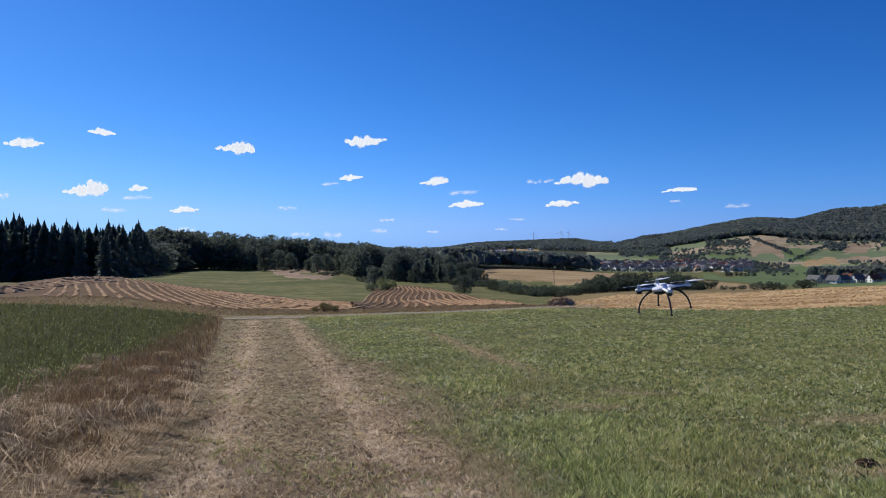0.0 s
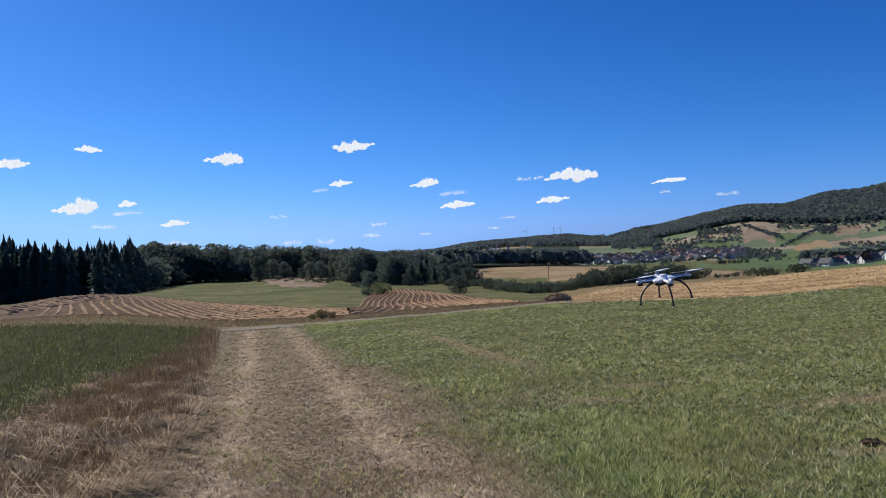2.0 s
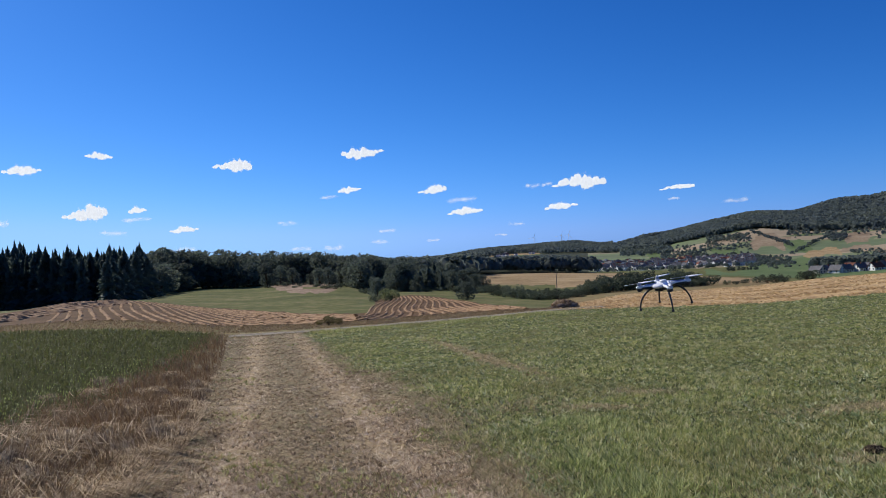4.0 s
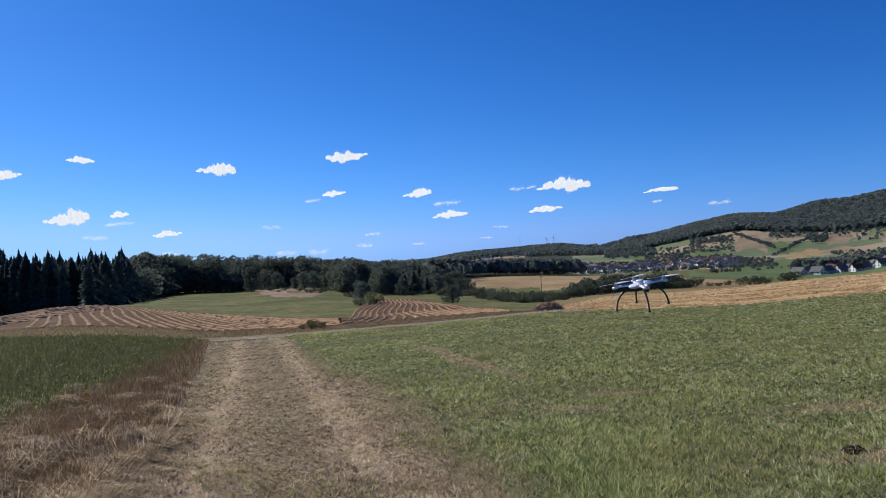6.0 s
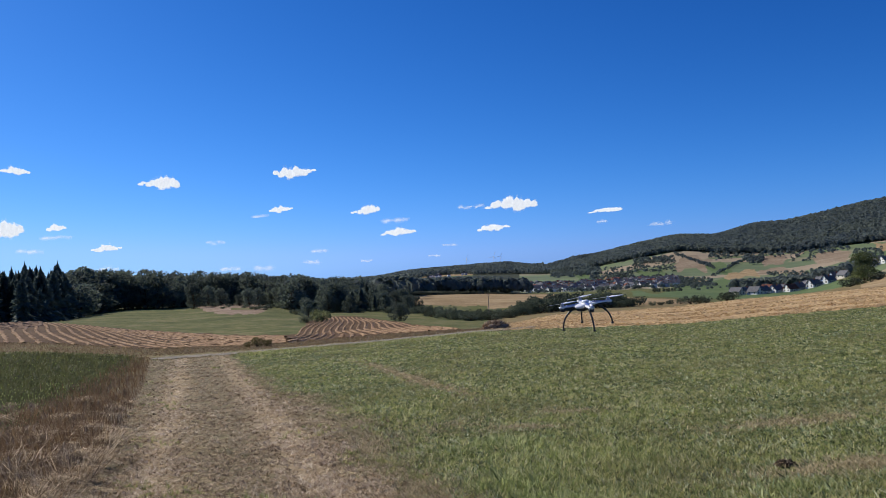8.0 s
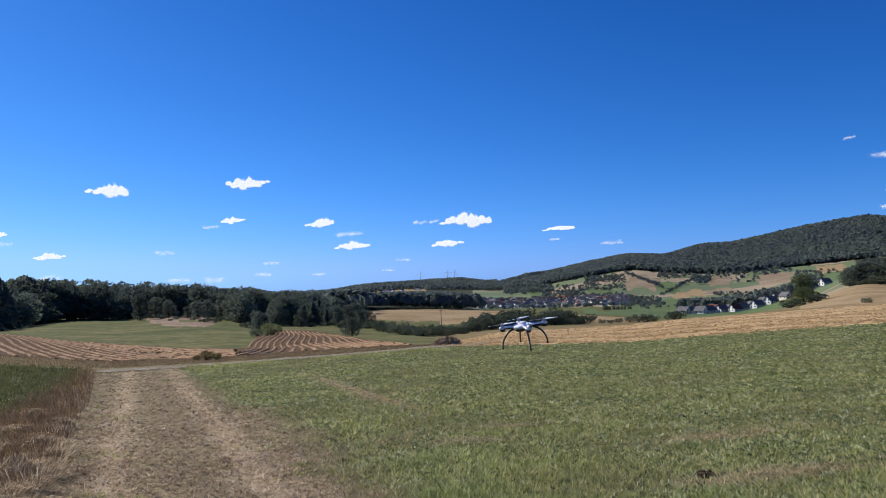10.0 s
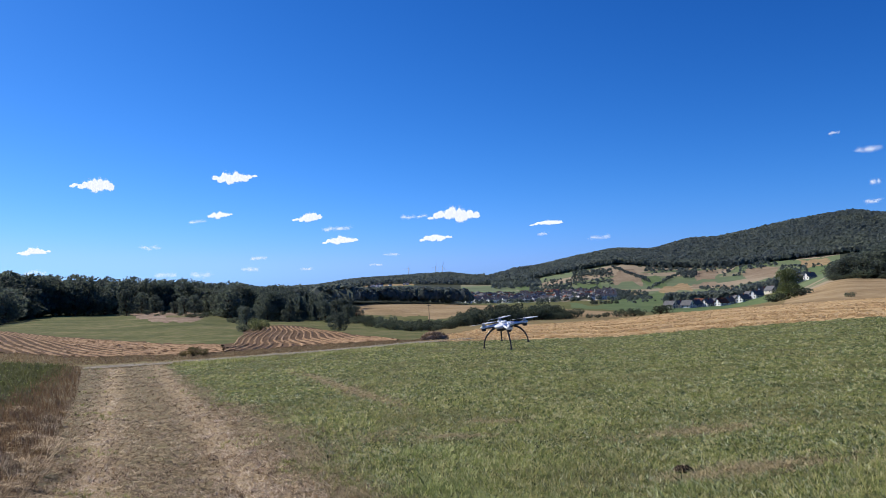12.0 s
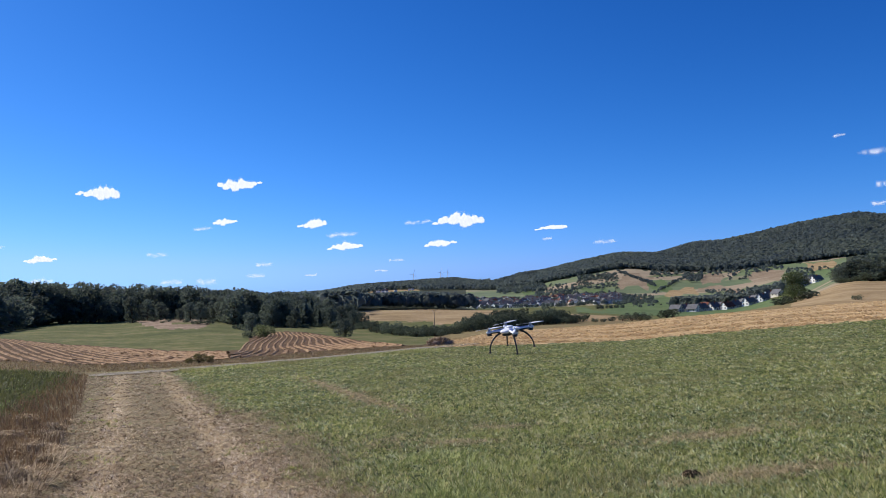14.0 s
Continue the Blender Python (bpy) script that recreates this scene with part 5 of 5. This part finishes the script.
# ---- poles ----
def pole(name, tall, radius, arms, label):
    e = new(name)
    part("shaft", bm_mesh("shaft", tube([(0, 0, -0.5), (0, 0, tall * 0.5), (0, 0, tall)], [radius, radius * 0.9, radius * 0.75], 10), WOOD_GREY), e)
    for z in arms:
        arm = part("crossarm", bm_mesh("crossarm", box_bm(-radius * 6, radius * 6, -radius * 0.5, radius * 0.5, z - radius * 0.5, z + radius * 0.5), WOOD_GREY, False), e)
        for xx in (-5, 5):
            part("insulator", bm_mesh("insulator", tube([(xx * radius, 0, z + radius * 0.4), (xx * radius, 0, z + radius * 2)], [radius * 0.35, radius * 0.25], 8), WHITE_STEEL), arm)
    return tagged(e, label, "pole")


place(pole("transformer_mast", 11.5, 0.28, (10.4,), "grey transformer mast beyond the tan field"), 8.1, 492, 0, 0, True)
place(pole("utility_pole", 5.2, 0.075, (4.9,), "thin weathered wooden pole standing in the hedge"), 8.5, 146, 20, 0, True)


# ---- heap of hay, roadside weeds and a clod ----
def heap(name, mat, stalks, radius, tall, count, seed, label, category):
    g = np.random.default_rng(seed)
    e = new(name)
    bm = bmesh.new()
    bmesh.ops.create_icosphere(bm, subdivisions=4, radius=1)
    for v in bm.verts:
        p = v.co.copy()
        k = 1 + 0.35 * noise.noise(p * 2.1 + Vector((seed, 0, 0))) + 0.15 * noise.noise(p * 6.0)
        v.co = Vector((p.x * radius * k, p.y * radius * 0.8 * k, max(-0.12, p.z) * tall * k))
    part("mound", bm_mesh("mound", bm, mat), e)
    a = g.uniform(0, 2 * np.pi, count)
    q = np.sqrt(g.uniform(0, 1, count))
    x, y = np.cos(a) * q * radius * 1.05, np.sin(a) * q * radius * 0.84
    z = tall * np.sqrt(np.clip(1 - q * q, 0, 1)) * 0.92
    d = g.normal(0, 1, (count, 3))
    d /= np.linalg.norm(d, axis=1)[:, None]
    s = g.normal(0, 0.02 * radius, (count, 3))
    p = np.stack([x, y, np.maximum(z, 0.02)], -1)
    ln = (radius * g.uniform(0.1, 0.35, count))[:, None]
    part("loose_hay", tri_soup("loose_hay", np.stack([p - s, p + s, p + d * ln], 1), stalks), e)
    return tagged(e, label, category)


HAY = material("old_hay", [(0.09, 0.06, 0.045), (0.22, 0.165, 0.12), (0.36, 0.28, 0.2)], 3, 0.95, 0.7, 14)
SOIL = material("dark_soil", [(0.018, 0.014, 0.01), (0.045, 0.033, 0.022)], 12, 0.95, 0.8, 40)
place(heap("hay_pile", HAY, G_LITTER, 0.78, 0.5, 1500, 5, "low brown heap of old hay at the meadow corner", "hay pile"), 8.9, 43, 0, 0.02, True)
BRUSH = Kind("roadside_bush", [bush_meshes(61, leafy("dry_weed_leaves", [(0.1, 0.095, 0.035), (0.17, 0.15, 0.06), (0.26, 0.2, 0.09), (0.08, 0.09, 0.03)], 0.35), 1000, 0.05)], "half-dry weedy bush beside the gravel road", "bush", "", ("stem", "foliage"))
for a, rr, h, w in ((-9.2, 39.5, 0.62, 1.05), (-8.5, 39.8, 0.45, 1.0), (-9.9, 40, 0.4, 0.9)):
    sx, cy = az_way(a)
    BRUSH.put(sx * rr, cy * rr, h, 0.03, w)
clod = heap("earth_clod", SOIL, G_LITTER, 0.1, 0.055, 420, 9, "dark clod of earth with pale dry grass on it", "earth clod")
clod.matrix_basis = pose(3.5, 6.4, float(height(3.5, 6.4)[0]), 0, 0, 30)

# ---- drone ----
SHELL = material("white_shell", [(0.72, 0.73, 0.76), (0.8, 0.81, 0.83)], 3, 0.25, spec=0.6)
STRIPE = plain("blue_decal", (0.05, 0.09, 0.28), 0.3)
BLACK = plain("black_plastic", (0.018, 0.018, 0.02), 0.4)
ALLOY = plain("motor_alloy", (0.45, 0.46, 0.48), 0.35, 0.8)


def shaped(sections, sides=16, flat=2.6):
    """A smooth body through sections along x: (x, half width, z low, z high)."""
    bm = bmesh.new()
    rings = []
    for x, w, z0, z1 in sections:
        ring = []
        for k in range(sides):
            a = 2 * math.pi * k / sides
            c, s = math.cos(a), math.sin(a)
            ring.append(bm.verts.new((x, w * math.copysign(abs(c) ** (2 / flat), c), (z0 + z1) / 2 + (z1 - z0) / 2 * math.copysign(abs(s) ** (2 / flat), s))))
        rings.append(ring)
    for a, b in zip(rings, rings[1:]):
        for k in range(sides):
            bm.faces.new((a[k], b[k], b[(k + 1) % sides], a[(k + 1) % sides]))
    bm.faces.new(rings[0])
    bm.faces.new(rings[-1][::-1])
    bmesh.ops.recalc_face_normals(bm, faces=bm.faces)
    return bm


def drone():
    """Quadcopter, 0.35 m from motor to motor across; origin at its feet."""
    e = new("drone")
    Z = 0.16
    part("body", bm_mesh("body", shaped([(-0.105, 0.02, Z + 0.006, Z + 0.018), (-0.095, 0.034, Z + 0.0, Z + 0.024), (-0.05, 0.048, Z - 0.004, Z + 0.03), (0, 0.052, Z - 0.006, Z + 0.032),
                                           (0.05, 0.046, Z - 0.004, Z + 0.029), (0.095, 0.032, Z + 0.0, Z + 0.022), (0.105, 0.018, Z + 0.006, Z + 0.016)], 16, 3.6), SHELL), e, "glossy white shell")
    part("antenna_dome", bm_mesh("antenna_dome", tube([(0, 0, Z + 0.028), (0, 0, Z + 0.04), (0, 0, Z + 0.045), (0, 0, Z + 0.047)], [0.028, 0.028, 0.024, 0.01], 20), SHELL), e)
    part("belly", bm_mesh("belly", shaped([(-0.08, 0.03, Z - 0.022, Z - 0.008), (-0.07, 0.036, Z - 0.026, Z - 0.006), (0.07, 0.036, Z - 0.026, Z - 0.006), (0.08, 0.03, Z - 0.022, Z - 0.008)]), BLACK), e, "dark underside")
    part("camera_pod", bm_mesh("camera_pod", tube([(0.06, 0, Z - 0.03), (0.095, 0, Z - 0.035), (0.105, 0, Z - 0.036)], [0.018, 0.018, 0.012], 14), SHELL), e)
    for k, a in enumerate((45, 135, 225, 315)):
        c, s = math.cos(radians(a)), math.sin(radians(a))
        turn = pose(0, 0, 0, 0, 0, a)
        bm = shaped([(0.03, 0.04, Z + 0.0, Z + 0.03), (0.09, 0.026, Z + 0.003, Z + 0.025), (0.15, 0.021, Z + 0.005, Z + 0.024), (0.178, 0.024, Z + 0.003, Z + 0.025), (0.2, 0.015, Z + 0.006, Z + 0.022)], 14)
        bm.transform(turn)
        arm = part("arm", bm_mesh("arm", bm, SHELL), e, "white arm with blue decal")
        bm = shaped([(0.05, 0.02, Z + 0.024, Z + 0.032), (0.1, 0.012, Z + 0.022, Z + 0.0275), (0.15, 0.008, Z + 0.02, Z + 0.0265)], 8)
        bm.transform(turn)
        part("decal", bm_mesh("decal", bm, STRIPE), arm)
        for sgn in (-1, 1):
            bm = shaped([(0.06, 0.006, Z - 0.001, Z + 0.015), (0.165, 0.006, Z + 0.003, Z + 0.014)], 8)
            bm.transform(pose(0, 0, 0, 0, 0, a) @ pose(0, sgn * 0.027, 0, 0, 0, -sgn * 3.5))
            part("side_trim", bm_mesh("side_trim", bm, BLACK), arm)
        m = (0.175 * c, 0.175 * s)
        part("motor", bm_mesh("motor", tube([(*m, Z + 0.02), (*m, Z + 0.036), (*m, Z + 0.04)], [0.014, 0.014, 0.009], 14), ALLOY), arm)
        part("motor_base", bm_mesh("motor_base", tube([(*m, Z - 0.016), (*m, Z - 0.012), (*m, Z + 0.006)], [0.016, 0.02, 0.02], 14), BLACK), arm)
        bm = bmesh.new()
        for sgn in (1, -1):
            rows = []
            for q, w, tw in ((0.008, 0.006, 0.35), (0.035, 0.012, 0.3), (0.07, 0.011, 0.18), (0.105, 0.008, 0.1), (0.118, 0.003, 0.05)):
                rows.append([bm.verts.new((sgn * q, sgn * u * w, u * w * tw + t)) for u, t in ((-1, 0.0), (1, 0.0), (1, 0.0018), (-1, 0.0018))])
            for a0, b0 in zip(rows, rows[1:]):
                for j in range(4):
                    bm.faces.new((a0[j], a0[(j + 1) % 4], b0[(j + 1) % 4], b0[j]))
            bm.faces.new(rows[-1])
        blade = bm_mesh("propeller", bm, SHELL)
        ob = part("propeller", blade, e, "white two-bladed propeller")
        ob.matrix_basis = pose(*m, Z + 0.044, 0, 0, (-22, -36, 34, -48)[k])
        part("spinner", bm_mesh("spinner", tube([(0, 0, -0.004), (0, 0, 0.004), (0, 0, 0.01)], [0.008, 0.008, 0.002], 10), SHELL), ob)
        pts = []
        for f in np.linspace(0, 1, 9):
            rad = 0.08 + 0.108 * math.sin(f * math.pi / 2) ** 0.9
            pts.append((rad * math.cos(radians(a + 0)), rad * math.sin(radians(a + 0)), Z - 0.005 - (Z - 0.01) * f ** 1.4))
        leg = part("leg", bm_mesh("leg", tube(pts, [0.009, 0.0085, 0.008, 0.0075, 0.007, 0.0065, 0.006, 0.006, 0.006], 8), BLACK), e, "curved black landing leg")
        part("foot", bm_mesh("foot", tube([(*pts[-1][:2], 0.018), (*pts[-1][:2], 0.004), (*pts[-1][:2], 0.0)], [0.006, 0.011, 0.009], 10), BLACK), leg)
    return tagged(e, "white quadcopter with curved black legs hovering over the meadow", "drone")


dr = drone()
dr.matrix_basis = pose(1.575, 5.59, 1.12) @ pose(0, 0, 0, 6, -5.5, 0) @ pose(0, 0, 0, 0, 0, 42)

# ---- clouds ----
CLOUD = bpy.data.materials.new("cloud")
CLOUD.use_nodes = True
cn, cl = CLOUD.node_tree.nodes, CLOUD.node_tree.links
cb = cn["Principled BSDF"]
cb.inputs["Base Color"].default_value = (0.4, 0.4, 0.4, 1)
cb.inputs["Roughness"].default_value = 1.0
cb.inputs["Specular IOR Level"].default_value = 0.0
ctr = cn.new("ShaderNodeBsdfTranslucent")
ctr.inputs["Color"].default_value = (0.42, 0.42, 0.42, 1)
cmx = cn.new("ShaderNodeMixShader")
cmx.inputs[0].default_value = 0.5
cl.new(cb.outputs[0], cmx.inputs[1])
cl.new(ctr.outputs[0], cmx.inputs[2])
cem = cn.new("ShaderNodeEmission")          # added glow, standing in for light scattered inside the cloud
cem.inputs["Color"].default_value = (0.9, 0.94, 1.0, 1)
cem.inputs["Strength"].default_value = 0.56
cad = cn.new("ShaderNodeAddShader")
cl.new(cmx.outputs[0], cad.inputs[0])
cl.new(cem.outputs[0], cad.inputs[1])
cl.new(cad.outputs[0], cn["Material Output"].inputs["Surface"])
CUMULUS = [ (-29.5, 7.83, 2.28, 0.96), (-25.8, 4.92, 2.89, 1.58), (-24.7, 8.72, 1.75, 0.57), (-22.4, 4.87, 1.23, 0.57), (-19.3, 3.34, 1.93, 0.57), (-15.7, 8.09, 2.89, 1.32), (-5.8, 8.68, 3.16, 1.14), (-7.0, 5.80, 1.75, 0.53), (-0.6, 5.57, 2.11, 0.88), (1.9, 3.71, 2.72, 0.70), (10.7, 5.56, 4.04, 1.58), (9.3, 3.63, 2.54, 0.66), (17.8, 4.35, 2.46, 0.44)]
WISPS = [ (-22.6, 4.07, 1.84, 0.35), (-24.0, 3.19, 1.49, 0.39), (-8.6, 5.23, 1.32, 0.31), (-11.9, 3.35, 1.49, 0.31), (1.6, 4.48, 2.11, 0.44), (7.1, 5.17, 1.23, 0.35), (8.2, 5.22, 0.79, 0.31), (5.7, 2.35, 1.14, 0.26), (-4.4, 2.41, 1.23, 0.35), (-4.9, 1.56, 1.40, 0.39), (-11.0, 1.37, 1.58, 0.44), (-8.4, 1.27, 1.49, 0.53), (21.8, 2.98, 1.75, 0.35), (17.5, 3.41, 0.79, 0.26), (-30.8, 4.03, 0.66, 0.53), (-19.3, 1.80, 1.23, 0.44), (-0.8, 1.46, 1.14, 0.22), (4.5, 1.58, 0.96, 0.18), (40.2, 7.73, 1.58, 0.53), (40.2, 4.26, 1.05, 0.35), (38.1, 9.10, 0.70, 0.26), (40.4, 5.53, 0.70, 0.53)]


def ball_tris():
    bm = bmesh.new()
    bmesh.ops.create_icosphere(bm, subdivisions=3, radius=1)
    out = np.array([[v.co[:] for v in f.verts] for f in bm.faces])
    bm.free()
    return out


BALL = ball_tris()
FAR = 3700.0


def shreds(g, p, size):
    """Ragged triangles at points, turned at random."""
    a = g.normal(0, 1, (len(p), 3, 3))
    return p[:, None] + a * size[:, None, None]


def set_cloud(az, el, tris, label, lean, base):
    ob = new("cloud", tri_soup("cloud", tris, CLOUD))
    sx, cy = az_way(az)
    ob.matrix_basis = pose(sx * FAR, cy * FAR, EYE + FAR * math.tan(radians(el)) - base, 0, lean, -az)
    return tagged(ob, label, "cloud", "clouds", "stuff")


def cumulus(az, el, wide, tall, seed):
    """A small fair-weather cloud: lumps heaped over a flat base, fraying out at the rim."""
    g = np.random.default_rng(seed)
    w, h = FAR * math.tan(radians(wide / 2)), FAR * math.tan(radians(tall))
    peak = g.uniform(-0.2, 0.45)
    lumps = 9
    us = np.linspace(-0.9, 0.85, lumps) + g.normal(0, 0.03, lumps)
    share = np.clip(1 - 0.85 * np.abs(us - peak) ** 1.25, 0.16, 1) * g.uniform(0.82, 1.1, lumps)
    tris = []
    for u, f in zip(us, share):
        rad = np.array([w * 0.25 * (0.55 + 0.45 * f), w * 0.24 * f, h * 0.54 * f])
        c = np.array([u * w, g.normal(0, 0.06) * w, g.normal(0, 0.05) * h])
        k = 1 + 0.12 * np.sin(BALL[..., 0] * 5 + seed) * np.sin(BALL[..., 2] * 6 + u * 9) + 0.08 * np.sin(BALL[..., 0] * 13 + BALL[..., 1] * 11 + seed) * np.sin(BALL[..., 2] * 14 + u * 5)
        low = BALL * k[..., None]
        low[..., 2] = np.where(low[..., 2] < 0, low[..., 2] * 0.42, low[..., 2])
        tris.append(c + low * rad * 0.74)
        n = int(1900 * (0.3 + f))
        v = g.normal(0, 1, (n, 3))
        v /= np.linalg.norm(v, axis=1)[:, None]
        v[:, 2] = np.where(v[:, 2] < 0, v[:, 2] * 0.5, v[:, 2])
        reach = 0.7 + g.exponential(0.085, n) * (1 + 0.8 * np.sin(v[:, 0] * 6 + seed) * np.sin(v[:, 2] * 7 + u * 5))
        tris.append(shreds(g, c + v * rad * reach[:, None], g.uniform(0.45, 1.2, n) * np.clip(1.5 - reach * 0.75, 0.25, 1)))
    return set_cloud(az, el, np.concatenate(tris), "small white fair-weather cloud with a flat base", g.uniform(-6, 2), h * 0.25)


def wisp(az, el, wide, tall, seed):
    """A thin shred of cloud that lets the sky through."""
    g = np.random.default_rng(seed)
    w, h = FAR * math.tan(radians(wide / 2)), FAR * math.tan(radians(tall / 2))
    pts = []
    for u in np.linspace(-0.7, 0.7, 5) + g.normal(0, 0.12, 5):
        n = int(w * h * g.uniform(0.5, 1.6)) + 90
        pts.append(np.array([u * w, 0, g.normal(0, 0.25) * h]) + g.normal(0, 1, (n, 3)) * [w * 0.17, w * 0.1, h * 0.36])
    p = np.concatenate(pts)
    return set_cloud(az, el, shreds(g, p, g.uniform(0.25, 0.6, len(p))), "thin white wisp of cloud", g.uniform(-5, 5), 0)


for k, c in enumerate(CUMULUS):
    cumulus(c[0], c[1], c[2], c[3] * 1.18, 400 + k)
for k, c in enumerate(WISPS):
    wisp(*c, 500 + k)
